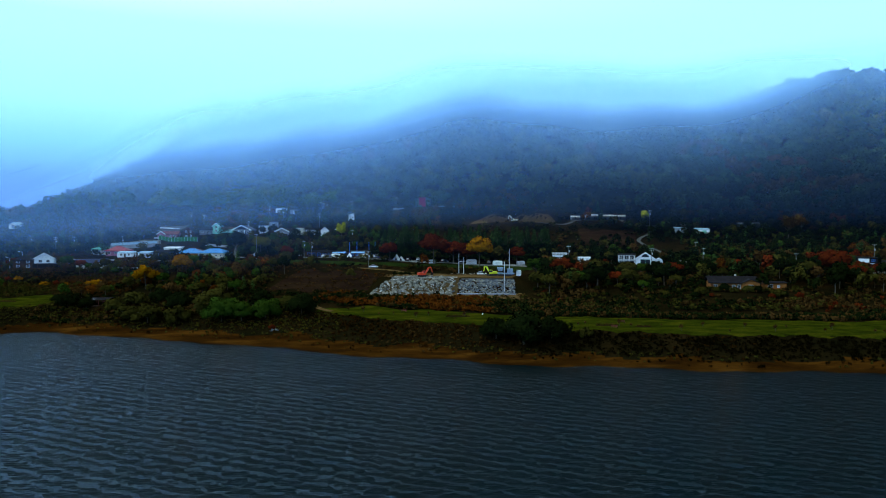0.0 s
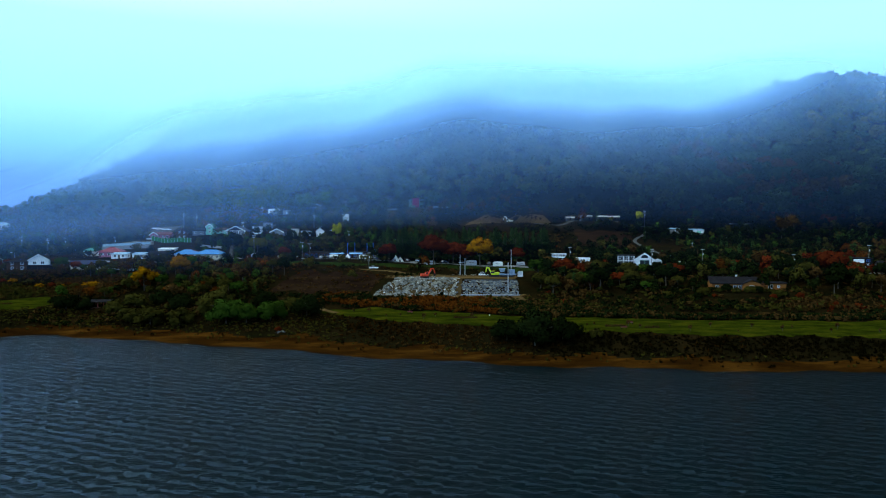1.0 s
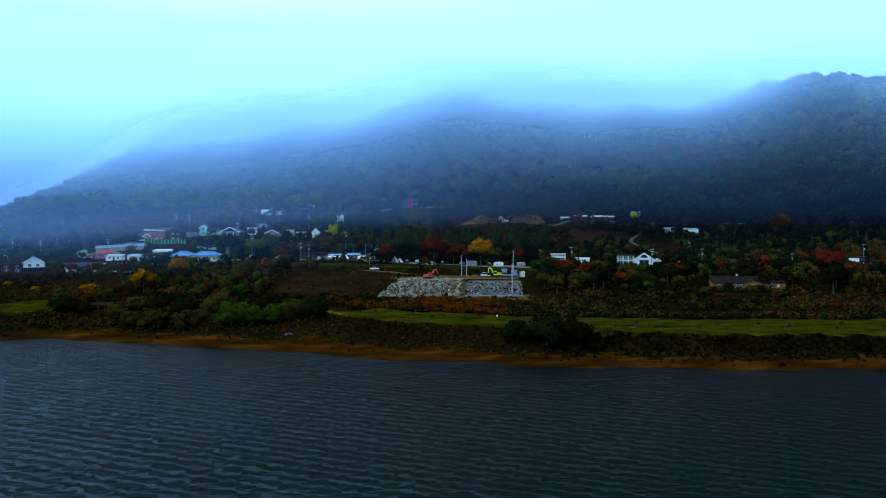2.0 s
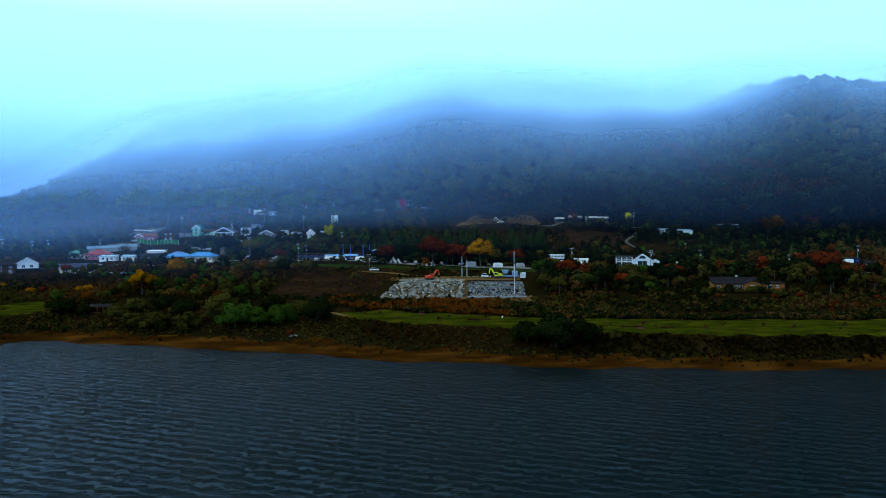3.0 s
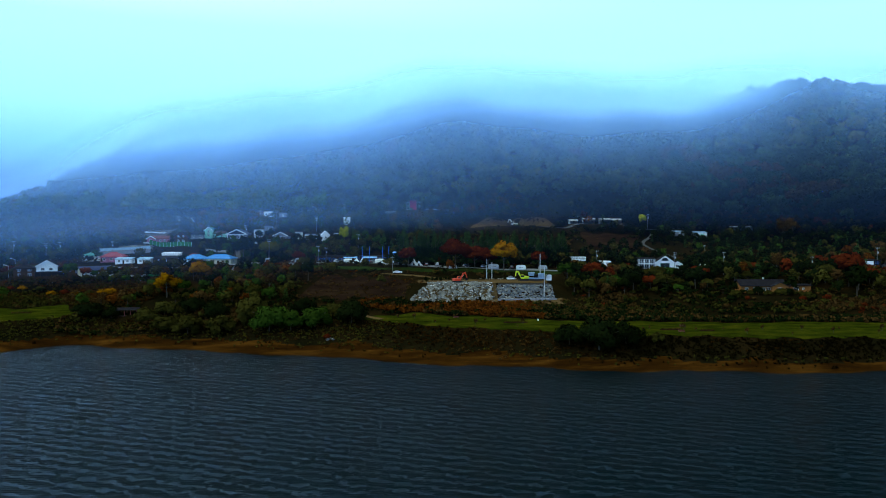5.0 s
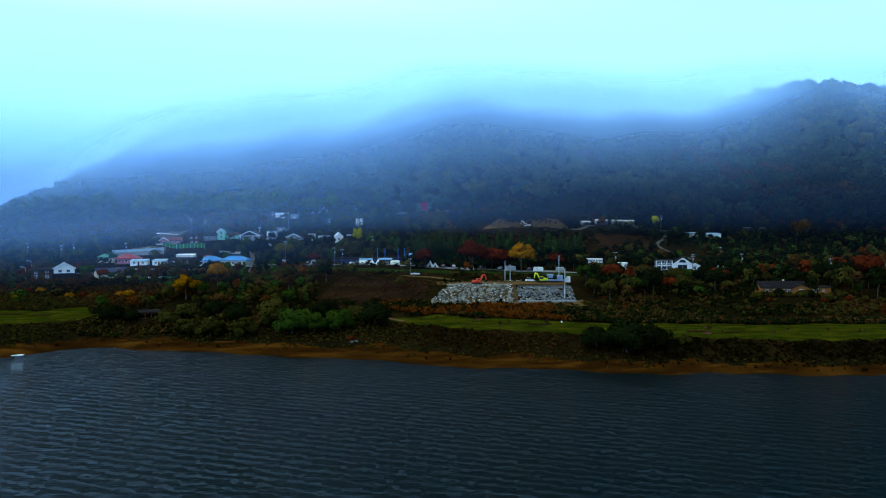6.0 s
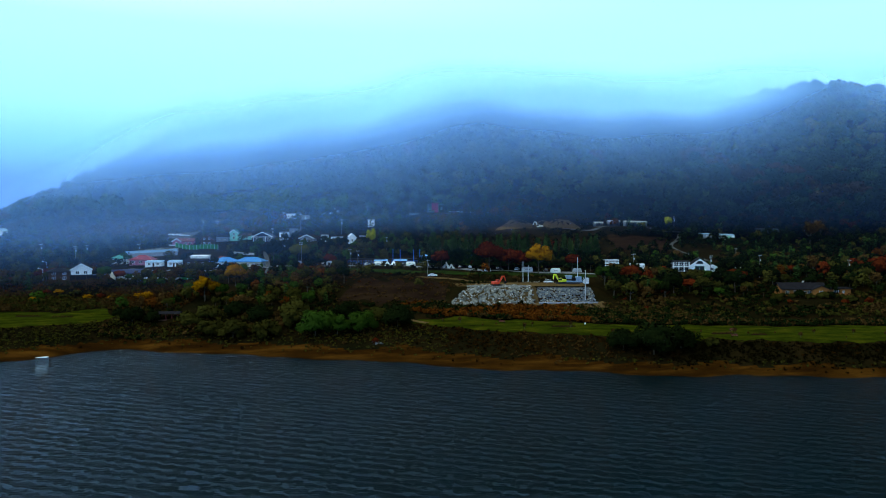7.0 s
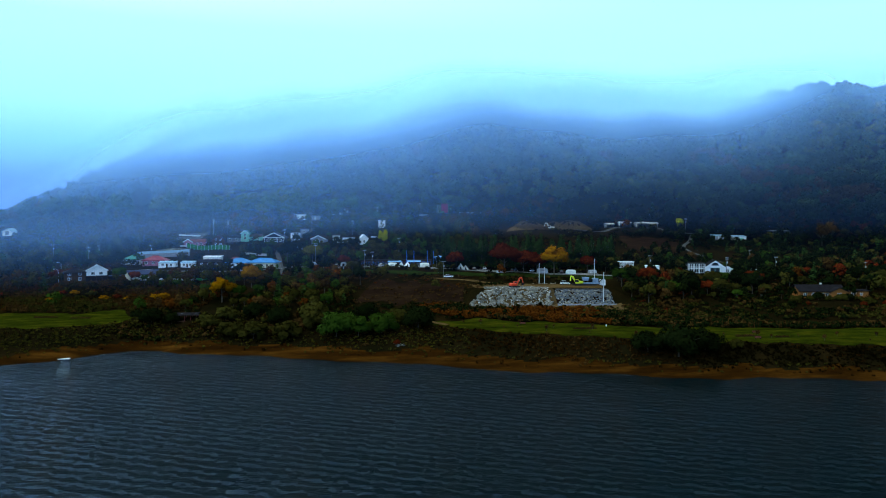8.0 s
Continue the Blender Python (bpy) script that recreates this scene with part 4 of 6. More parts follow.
h = house(-142, 477, -5, "navy house with a wide white-trimmed gable", 7)
gable_parts(h, 13, 8, 3.4, 24, "navy", "navy", ridge="y", trim="white", over=0.8)
plain_windows(h, 11, 8, (0.7,), 4, 1.7, 1.9, side=False)
for x in (-6.1, -2.1, 2.1, 6.1):
    part("porch_post", boxed(x - 0.14, -4.5, -0.3, x + 0.14, -4.2, 3.4), M["white"], h, "white porch post")
part("porch_beam", boxed(-6.4, -4.52, 3.1, 6.4, -4.18, 3.42), M["white"], h, "white porch beam")
h = house(-130, 481, 0, "white two-storey box house with a flat roof", 4.5)
flat_parts(h, 5.5, 5, 5.0, "white", "grey")
plain_windows(h, 5.5, 5, (0.9, 3.2), 2, 1.1, 1.1)
h = house(-125, 487, 0, "grey flat-roofed annex on the slope", 4.5)
flat_parts(h, 5, 5, 5.6, "grey", "dark")
plain_windows(h, 5, 5, (3.4,), 1)
h = house(-112.5, 471, -6, "dark house with a white-edged low gable", 6)
gable_parts(h, 9, 7, 2.8, 24, "grey", "dark", ridge="y", trim="white", over=0.7)
plain_windows(h, 8, 7, (0.7,), 3, 1.4, 1.6, side=False)
h = house(-102, 472, 0, "narrow cream hut with a flat brown roof", 3.6, "hut", "hut")
flat_parts(h, 4.4, 4, 4.2, "cream", "brown_wood")
plain_windows(h, 4.4, 4, (2.4,), 1)
h = house(-94, 472, 0, "low white bungalow with dark glazing", 5)
flat_parts(h, 7.4, 5, 2.8, "white", "grey")
plain_windows(h, 7, 5, (0.5,), 3, 1.7, 1.7)
h = house(-84, 466, 14, "small white gabled house without trim", 4.5)
gable_parts(h, 5, 7, 3.6, 42, "white", "white", ridge="y")
plain_windows(h, 3, 7, (1.2,), 1, 1.2, 1.4)
h = house(-137, 540, 0, "small white flat-roofed house on the upper slope", 5)
flat_parts(h, 7.4, 5, 3.6, "white", "grey")
plain_windows(h, 7, 5, (1.0,), 2)
h = house(-126, 538, 0, "low grey shed beside the lane", 4.5, "shed", "shed")
flat_parts(h, 6, 5, 3.2, "grey", "dark")
door(h, 0, -2.5, "steel")
h = house(-112.5, 556, -8, "white house with twin low gables below the woods", 6)
gable_parts(h, 8, 6, 2.8, 26, "white", "white", ridge="y", trim="white")
gable_parts(h, 5, 5, 2.4, 26, "white", "white", cx=5.6, cy=-1, ridge="y")
plain_windows(h, 6, 6, (0.9,), 2, side=False)
h = house(-75, 504, 12, "tall narrow white pump house", 3.6, "hut", "hut")
flat_parts(h, 4.2, 3.6, 4.6, "white", "white")
window(h, 1.0, 1.6, 1.2, 1.4, -1.8)
h = house(-31, 557, 3, "modern grey box house with a magenta-red panel", 9)
flat_parts(h, 11.4, 8, 6.6, "grey", "dark", over=0.1, slope=0.05)
part("red_panel", boxed(-2.9, -4.3, 1.6, 2.2, -4.004, 7.3), M["magenta"], h, "magenta-red cladding panel")
part("red_panel", boxed(-0.6, -4.62, -0.3, 2.2, -4.31, 2.4), M["magenta"], h, "magenta-red porch wall")
part("dark_cladding", boxed(2.6, -4.12, -0.3, 5.7, -4.004, 5.4), M["dark"], h, "dark grey cladding")
plain_windows(h, 3, 8, (0.6, 3.8), 1, 1.6, 1.9, cx=-4.2, side=False)
window(h, 4.1, 2.2, 1.8, 1.6, -4.12)
h = house(-14, 549, 0, "low grey stone garden wall beside the modern house", 2.5, "wall", "garden_wall")
part("wall", boxed(-9, -0.3, -1.2, 10, 0.3, 0.9, 0.05), M["concrete"], h)
h = house(-45, 543, 3, "white concrete retaining wall at the yard's edge", 2.5, "wall", "garden_wall")
part("wall", boxed(-7, -0.3, -1.6, 14, 0.3, 0.5, 0.05), M["concrete"], h)
h = house(-349, 537, 0, "white gabled barn at the foot of the woods", 6, "barn", "barn")
gable_parts(h, 7, 8, 2.8, 30, "white", "pale_roof", ridge="y")
door(h, 0, -4.0, "grey", 2.8, 2.6)

# east side
for x, w, hh, text in ((78.5, 5.0, 2.4, "low white shed beside the upper road"), (89, 7.4, 3.6, "white farm shed with a pale gable roof"), (99.5, 7.0, 3.2, "white farm shed behind dark firs"), (107.5, 6.0, 3.0, "small white farm shed with a bright front")):
    h = house(x, 489 + math.sin(x), 4, text, 4.2, "shed", "shed")
    gable_parts(h, w, 5, hh * 0.8, 18, "white", "white")
    plain_windows(h, w, 5, (0.9,), 2 if w > 6 else 1, 1.1, 1.0)
h = house(99.5, 369, -8, "white two-storey house with a trimmed gable and balcony", 9)
gable_parts(h, 9, 8, 3.2, 34, "white", "dark", cx=3.4, ridge="y", trim="white", over=0.7)
window(h, 3.4, 0.5, 4.6, 2.4, -4.0, "mint")
flat_parts(h, 8, 7, 4.9, "grey", "dark", cx=-5.4, cy=0.5, over=0.5)
plain_windows(h, 7.4, 7, (0.3, 2.75), 3, 2.1, 2.0, cx=-5.4, cy=0.5, side=False)
part("balcony", boxed(-9.6, -4.6, 2.45, -1.3, -3.0, 2.6), M["white"], h)
for k in range(4):
    part("balcony_post", boxed(-9.5 + k * 2.6, -4.55, -0.3, -9.26 + k * 2.6, -4.31, 4.9), M["white"], h)
part("balcony_rail", boxed(-9.6, -4.56, 3.46, -1.3, -4.36, 3.56), M["white"], h)
bm = bmesh.new()
prism(bm, [(3.4 + 1.7 * math.cos(math.pi * i / 10), 4.0 + 1.5 * math.sin(math.pi * i / 10)) for i in range(11)], -4.12, -4.006, "y")
part("fanlight", bm, M["glass"], h, "half-round dark gable window")
part("beam", boxed(-1.0, -4.3, 3.1, 7.9, -4.008, 3.4), M["white"], h)
for x in (-0.6, 7.4):
    part("pillar", boxed(x - 0.2, -4.5, -0.3, x + 0.2, -4.31, 3.2), M["white"], h, "white entrance pillar")
gable_parts(h, 4, 5, 2.4, 28, "white", "dark", cx=9.6, cy=-0.5, ridge="y", trim="white")
window(h, 9.6, 0.6, 1.6, 1.5, -3.0)
h = house(62, 383, 0, "open two-tier lattice shed with white slats", 4.5, "shed", "shed")
for k in range(5):
    part("post", boxed(-3.6 + k * 1.75, -2.6, -0.4, -3.42 + k * 1.75, -2.4, 4.4), M["steel"], h)
for z in (0.3, 1.5, 2.6, 3.2, 3.9):
    part("slat", boxed(-3.7, -2.72, z, 3.7, -2.62, z + 0.34), M["white"], h, "white slat")
flat_parts(h, 7.4, 5, 0.9, "dark", "dark", over=0)
part("canopy", boxed(-3.9, -2.9, 4.42, 3.9, 2.6, 4.6), M["white"], h)
h = house(73.5, 374, -4, "plain white box cabin with a flat roof", 4.2, "cabin", "cabin")
flat_parts(h, 6.6, 4, 3.0, "white", "white", slope=0.15)
window(h, -1.6, 1.2, 1.2, 1.0, -2.0)
door(h, 1.8, -2.0, "grey")
h = house(151, 454, 0, "white farm shed with a pale cyan roof", 4.5, "shed", "shed")
flat_parts(h, 8, 5, 2.5, "white", "pale_roof", slope=0.7)
door(h, 1, -2.5, "mint", 2.0, 2.4)
h = house(138.5, 456, 0, "grey farm shed under trees", 4.5, "shed", "shed")
flat_parts(h, 6.5, 5, 2.4, "grey", "pale_roof", slope=0.5)
door(h, 0, -2.5, "steel")
h = house(182, 466, 0, "long low grey greenhouse shed", 6, "shed", "shed")
flat_parts(h, 13, 5, 2.4, "grey", "steel", slope=0.3)
plain_windows(h, 13, 5, (0.8,), 4)
h = house(123, 368, 0, "low white roof over a garden shed", 4, "shed", "shed")
flat_parts(h, 6, 4, 1.9, "grey", "white", slope=0.1)
door(h, 0, -2.0, "brown_wood", 1.8)
h = house(129.5, 318, -4, "timber lake house with a broad dark roof and deck", 11)
gable_parts(h, 18, 9, 3.3, 24, "timber", "dark", over=1.1)
gable_parts(h, 7, 5, 3.0, 24, "timber", "dark", cx=6.5, cy=-3.6, ridge="y", over=0.8)
for x in (-7, -3.6, 0.2, 2.2):
    window(h, x, 0.3 if x in (-3.6, 2.2) else 0.9, 1.4, 2.0 if x in (-3.6, 2.2) else 1.3, -4.5)
window(h, 6.5, 0.4, 1.8, 2.0, -6.1)
part("deck", boxed(-9.5, -8.4, -0.9, 10.5, -4.6, -0.25), M["brown_wood"], h, "dark timber deck")
for k in range(14):
    part("deck_post", boxed(-9.4 + k * 1.5, -8.36, -0.25, -9.3 + k * 1.5, -8.26, 0.7), M["brown_wood"], h)
part("deck_rail", boxed(-9.5, -8.4, 0.7, 10.5, -8.24, 0.8), M["brown_wood"], h)
part("chimney", boxed(1.6, 1.0, 4.0, 2.3, 1.7, 6.2, 0.04), M["concrete"], h)
h = house(147.5, 320, -4, "small timber annex with a flat roof", 5, "cabin", "cabin")
flat_parts(h, 8.6, 5, 2.9, "timber", "dark", over=0.6)
window(h, -2.0, 0.8, 2.0, 1.6, -2.5)
window(h, 1.2, 1.0, 1.0, 1.1, -2.5)
part("deck", boxed(-4.5, -5.0, -0.9, 5.6, -2.6, -0.25), M["brown_wood"], h, "dark timber deck")
h = house(203, 361, -10, "white house with a dark lower storey", 6)
flat_parts(h, 8, 6, 4.6, "dark", "dark")
part("upper_wall", boxed(-4.05, -3.1, 2.6, 0.5, -3.004, 4.4), M["white"], h, "white upper wall")
plain_windows(h, 7, 6, (0.6,), 2, 1.5, 1.6, frame="white", side=False)
window(h, 2.2, 3.0, 1.6, 1.2, -3.0, "mast_blue")
h = house(214, 359, -10, "low grey and white lakeside house", 6)
gable_parts(h, 9, 6, 2.8, 22, "grey", "dark")
plain_windows(h, 9, 6, (0.7,), 3, 1.4, 1.5)
for k in range(16):
    x, y = 200 + (k % 8) * 2.3 + math.sin(k), 349 - (k // 8) * 2.2
    CLEAR.append((x, y, 1.6))


# ---------------------------------------------------------------- walls and fences
def long_wall(x0, y0, x1, y1, high, thick, material, label, name="retaining_wall"):
    n = max(2, int(math.hypot(x1 - x0, y1 - y0) / 3))
    ob = thing(name, (x0 + x1) / 2, (y0 + y1) / 2, ground((x0 + x1) / 2, (y0 + y1) / 2), math.degrees(math.atan2(y1 - y0, x1 - x0)), label, "wall")
    inv = ob.matrix_basis.inverted()
    long = math.hypot(x1 - x0, y1 - y0)
    for k in range(n):
        a, b = -long / 2 + long * k / n, -long / 2 + long * (k + 1) / n
        m = ob.matrix_basis @ Vector(((a + b) / 2, 0, 0))
        z = ground(m.x, m.y) - ob.matrix_basis.translation.z
        part("panel", boxed(a + 0.02, -thick / 2, z - 0.8, b - 0.02, thick / 2, z + high, 0.04), M[material], ob)
        CLEAR.append((m.x, m.y, 1.2))
    return ob


long_wall(-221, 449, -188, 446, 2.4, 0.5, "grey", "long grey concrete retaining wall in the village")
long_wall(-221, 449.6, -188, 446.6, 3.8, 0.12, "pale_roof", "pale blue lattice fence panels on the retaining wall", "fence_wall")
long_wall(-213, 460, -191, 457, 2.2, 0.5, "granite", "rough pale stone wall behind the retaining wall")
long_wall(-201, 468, -172, 465, 0.9, 0.4, "concrete", "low concrete wall below the pink house")
long_wall(-128, 462, -121, 457, 1.2, 0.4, "concrete", "short concrete wall beside the lane")
long_wall(-156, 446, -140, 442, 1.4, 0.4, "concrete", "short pale wall on the terrace")


def fence(x0, y0, x1, y1, high, material, label, slat=0.9, gap=0.0):
    ob = thing("fence", x0, y0, ground(x0, y0), math.degrees(math.atan2(y1 - y0, x1 - x0)), label, "fence")
    long = math.hypot(x1 - x0, y1 - y0)
    n = int(long / 2.2)
    for k in range(n + 1):
        p = ob.matrix_basis @ Vector((long * k / n, 0, 0))
        z = ground(p.x, p.y) - ob.matrix_basis.translation.z
        part("post", boxed(long * k / n - 0.07, -0.07, z - 0.4, long * k / n + 0.07, 0.07, z + high + 0.1), M["steel" if material != "white" else "white"], ob)
        CLEAR.append((p.x, p.y, 1.0))
        if k < n:
            q = ob.matrix_basis @ Vector((long * (k + 1) / n, 0, 0))
            z2 = ground(q.x, q.y) - ob.matrix_basis.translation.z
            a, b = long * k / n + 0.08, long * (k + 1) / n - 0.08
            zz = (z + z2) / 2
            if gap:
                for s in range(3):
                    part("rail", boxed(a, -0.03, zz + high * (0.25 + 0.3 * s), b, 0.03, zz + high * (0.25 + 0.3 * s) + 0.14), M[material], ob)
            else:
                part("mesh_panel", boxed(a, -0.03, zz + 0.1, b, 0.03, zz + high), M[material], ob)
    return ob


fence(-195, 462.5, -167, 459, 2.9, "fence_green", "tall green mesh fence round a yard")
fence(-178, 368, -160, 370, 1.2, "white", "low white rail fence beside the navy-roofed house", gap=1)
fence(-159, 370, -153, 371, 1.3, "fence_green", "short green panel fence", gap=0)


# ---------------------------------------------------------------- poles and lamps
def utility_pole(x, y, high, label="tall grey concrete utility pole with crossarms", arms=2, lamp=False):
    ob = thing("utility_pole", x, y, ground(x, y), (x * 13) % 50 - 25, label, "pole", "utility poles")
    bm = bmesh.new()
    tube(bm, (0, 0, -0.6), (0, 0, high), 0.13, 0.09, 8)
    part("shaft", bm, M["pole_concrete"], ob)
    for k in range(min(arms, 1 + int(x) % 2)):
        z = high - 0.35 - k * 0.9
        part("crossarm", boxed(-0.95, -0.21, z - 0.06, 0.95, -0.125, z + 0.06), M["steel"], ob)
        for s in (-0.85, 0.0, 0.85):
            bm = bmesh.new()
            tube(bm, (s, -0.17, z + 0.06), (s, -0.17, z + 0.28), 0.07, 0.05, 6)
            part("insulator", bm, M["steel"], ob)
    if int(x * 3) % 3 == 0 and arms:
        bm = bmesh.new()
        tube(bm, (0.34, 0, high - 3.0), (0.34, 0, high - 2.1), 0.24, 0.24, 8)
        part("transformer", bm, M["steel"], ob, "grey transformer can")
    return ob


for x, y, high in ((-101.5, 388, 14.5), (134, 398, 9), (126, 350, 11), (164, 341, 10), (206, 360, 11), (-231, 408, 12), (64, 346, 13), (-34, 362, 8.5), (-49.5, 545, 9), (-80, 528, 10), (-93, 486, 10),
                   (-123.5, 503, 11), (-120, 557, 9), (-137, 513, 10), (-189, 498, 11), (-133, 460, 12), (123, 469, 10), (-262, 430, 12), (-179, 497, 10), (-76, 392, 10.5), (-72, 393, 9.5), (103, 352, 9), (-240, 440, 10), (-60, 440, 9), (-212, 448, 8)):
    utility_pole(x, y, high)
for x, y, high in ((12.2, 352, 9.5), (14.6, 351, 8.0), (36.5, 341, 12.6), (34.6, 313.6, 13.4)):
    ob = thing("mast", x, y, ground(x, y), 0, "slender pale steel mast at the rock works", "pole", "works masts")
    bm = bmesh.new()
    tube(bm, (0, 0, -0.5), (0, 0, high), 0.17, 0.13, 8)
    part("shaft", bm, M["steel"], ob)
    part("base_plate", boxed(-0.35, -0.35, 0.02, 0.35, 0.35, 0.1), M["concrete"], ob)
for x, y in ((-54, 407), (-50, 408), (-42.5, 405), (-39, 405)):
    ob = thing("flag_mast", x, y, ground(x, y), 0, "tall bright blue mast at the campsite", "pole", "blue masts")
    bm = bmesh.new()
    tube(bm, (0, 0, -0.4), (0, 0, 8.6), 0.16, 0.13, 8)
    part("shaft", bm, M["mast_blue"], ob)
    part("cap", boxed(-0.2, -0.2, 8.6, 0.2, 0.2, 8.8), M["mast_blue"], ob)
for x, y in ((-219, 352), (-232, 380)):
    ob = thing("street_lamp", x, y, ground(x, y), 0, "grey street lamp with a short bent arm", "lamp")
    bm = bmesh.new()
    tube(bm, (0, 0, -0.4), (0, 0, 7.0), 0.08, 0.06, 8)
    part("shaft", bm, M["steel"], ob)
    bm = bmesh.new()
    tube(bm, (0, 0, 6.9), (-1.8, 0, 7.4), 0.06, 0.05, 6)
    part("arm", bm, M["steel"], ob)
    part("lamp_head", boxed(-2.5, -0.16, 7.3, -1.75, 0.16, 7.5, 0.04), M["white"], ob)


# ---------------------------------------------------------------- vehicles
def car(x, y, turn, paint, label, suv=0.0, on=None):
    z = (ground(x, y) if on is None else on) + 0.2
    ob = thing("car", x, y, z, turn, label, "car", "parked cars")
    CLEAR.append((x, y, 2.2))
    top = 1.42 + suv
    bm = bmesh.new()
    prism(bm, [(-2.2, 0.32), (2.2, 0.32), (2.25, 0.62), (2.1, 0.86), (1.15, 0.96), (-1.9, 0.98 + suv * 0.3), (-2.22, 0.8)], -0.86, 0.86, "y")
    part("body", bm, M[paint], ob)
    bm = bmesh.new()
    prism(bm, [(1.18, 0.97), (0.45, top - 0.04), (-1.15 - suv, top - 0.04), (-1.85 - suv * 0.3, 0.99 + suv * 0.3)], -0.76, 0.76, "y")
    part("windows", bm, M["glass"], ob, "dark car glazing")
    bm = bmesh.new()
    prism(bm, [(0.5, top - 0.035), (0.35, top + 0.03), (-1.1 - suv, top + 0.03), (-1.25 - suv, top - 0.035)], -0.74, 0.74, "y")
    part("roof", bm, M[paint], ob)
    for sx in (-1.38, 1.38):
        for sy in (-0.8, 0.8):
            bm = bmesh.new()
            tube(bm, (sx, sy - 0.1, 0.32), (sx, sy + 0.1, 0.32), 0.33, 0.33, 12)
            wh = part("wheel", bm, M["rubber"], ob, "black tyre")
            bm = bmesh.new()
            tube(bm, (sx, sy - 0.115 if sy < 0 else sy + 0.1, 0.32), (sx, sy - 0.1 if sy < 0 else sy + 0.115, 0.32), 0.19, 0.19, 10)
            part("rim", bm, M["steel"], wh)
    for sy in (-0.6, 0.6):
        part("headlight", boxed(2.14, sy - 0.2, 0.62, 2.24, sy + 0.2, 0.76), M["white"], ob)
        part("tail_light", boxed(-2.26, sy - 0.16, 0.66, -2.19, sy + 0.16, 0.84), M["red_roof"], ob)
    return ob


car(-31.5, 362, 4, "car_white", "white saloon car parked on the lower track")
car(-108, 401, 5, "car_white", "white car parked on the camp road")
car(23.5, 345, 8, "car_white", "white off-road car at the rock works", 0.3)
car(-78, 478, -10, "car_white", "white car beside the gabled house")
for k, (x, y, paint) in enumerate(((-92, 405, "car_black"), (-83, 406, "car_silver"), (-76, 406, "car_black"), (-68, 405, "car_silver"), (-65, 406, "car_blue"), (-47, 403, "car_black"), (-38, 400, "car_silver"), (-35.5, 399, "car_blue"), (-33, 398, "car_black"),
                                   (-17, 386, "car_black"), (-12, 385, "car_silver"), (3, 378, "car_black"), (12, 377, "car_silver"), (26, 371, "car_black"))):
    car(x, y, 70 + 25 * math.sin(k * 2.1), paint, {"car_black": "black car parked at the campsite", "car_silver": "silver car parked at the campsite", "car_blue": "dark blue car parked at the campsite"}[paint], 0.2 * (k % 2))
for k in range(5):
    car(-212 + k * 3.1, 503 - k * 1.4, 60, "car_white", "white car in the village car park", 0.15 * (k % 2))


def excavator(x, y, turn, paint, label, reach=1.0):
    ob = thing("excavator", x, y, ground(x, y) + 0.1, turn, label, "excavator")
    for s in (-1, 1):
        bm = bmesh.new()
        prism(bm, [(-1.9, 0.0), (1.9, 0.0), (2.25, 0.4), (1.9, 0.85), (-1.9, 0.85), (-2.25, 0.4)], s * 1.25 - 0.32, s * 1.25 + 0.32, "y")
        part("track", bm, M["rubber"], ob, "black crawler track")
    part("undercarriage", boxed(-0.9, -0.9, 0.35, 0.9, 0.9, 1.0, 0.05), M["dark"], ob)
    bm = bmesh.new()
    box(bm, -2.3, -1.35, 1.02, 0.4, 1.35, 2.1, 0.12)
    part("engine_housing", bm, M[paint], ob)
    cab = part("cab", boxed(0.0, 0.25, 1.02, 1.5, 1.35, 2.85, 0.1), M[paint], ob)
    part("window", boxed(0.12, 0.2, 1.75, 1.52, 1.37, 2.7, 0.03), M["glass"], cab)
    bm = bmesh.new()
    prism(bm, [(0.6, 1.3), (1.1, 1.2), (2.7, 3.9), (3.7, 4.3), (3.6, 4.75), (2.3, 4.5)], -0.35, 0.05, "y")
    part("boom", bm, M[paint], ob)
    bm = bmesh.new()
    prism(bm, [(3.3, 4.8), (3.75, 4.5), (4.5 * reach, 2.2), (4.2 * reach, 2.1)], -0.32, 0.02, "y")
    part("arm", bm, M[paint], ob)
    bm = bmesh.new()
    prism(bm, [(4.1 * reach, 2.2), (4.6 * reach, 2.2), (4.7 * reach, 1.3), (3.9 * reach, 1.0), (3.6 * reach, 1.5)], -0.6, 0.3, "y")
    part("bucket", bm, M["dark"], ob, "dark steel bucket")
    bm = bmesh.new()
    tube(bm, (1.2, -0.15, 1.6), (2.6, -0.15, 3.4), 0.09, 0.09, 6)
    part("hydraulic_ram", bm, M["steel"], ob)
    return ob


excavator(-2.2, 328.5, 25, "excavator_red", "red tracked excavator standing on the rock fill")
excavator(28.5, 340, 200, "lime", "lime yellow tracked excavator at the rock works", 0.9)
excavator(38.5, 484, 160, "cream", "pale yellow excavator on the cleared plot")


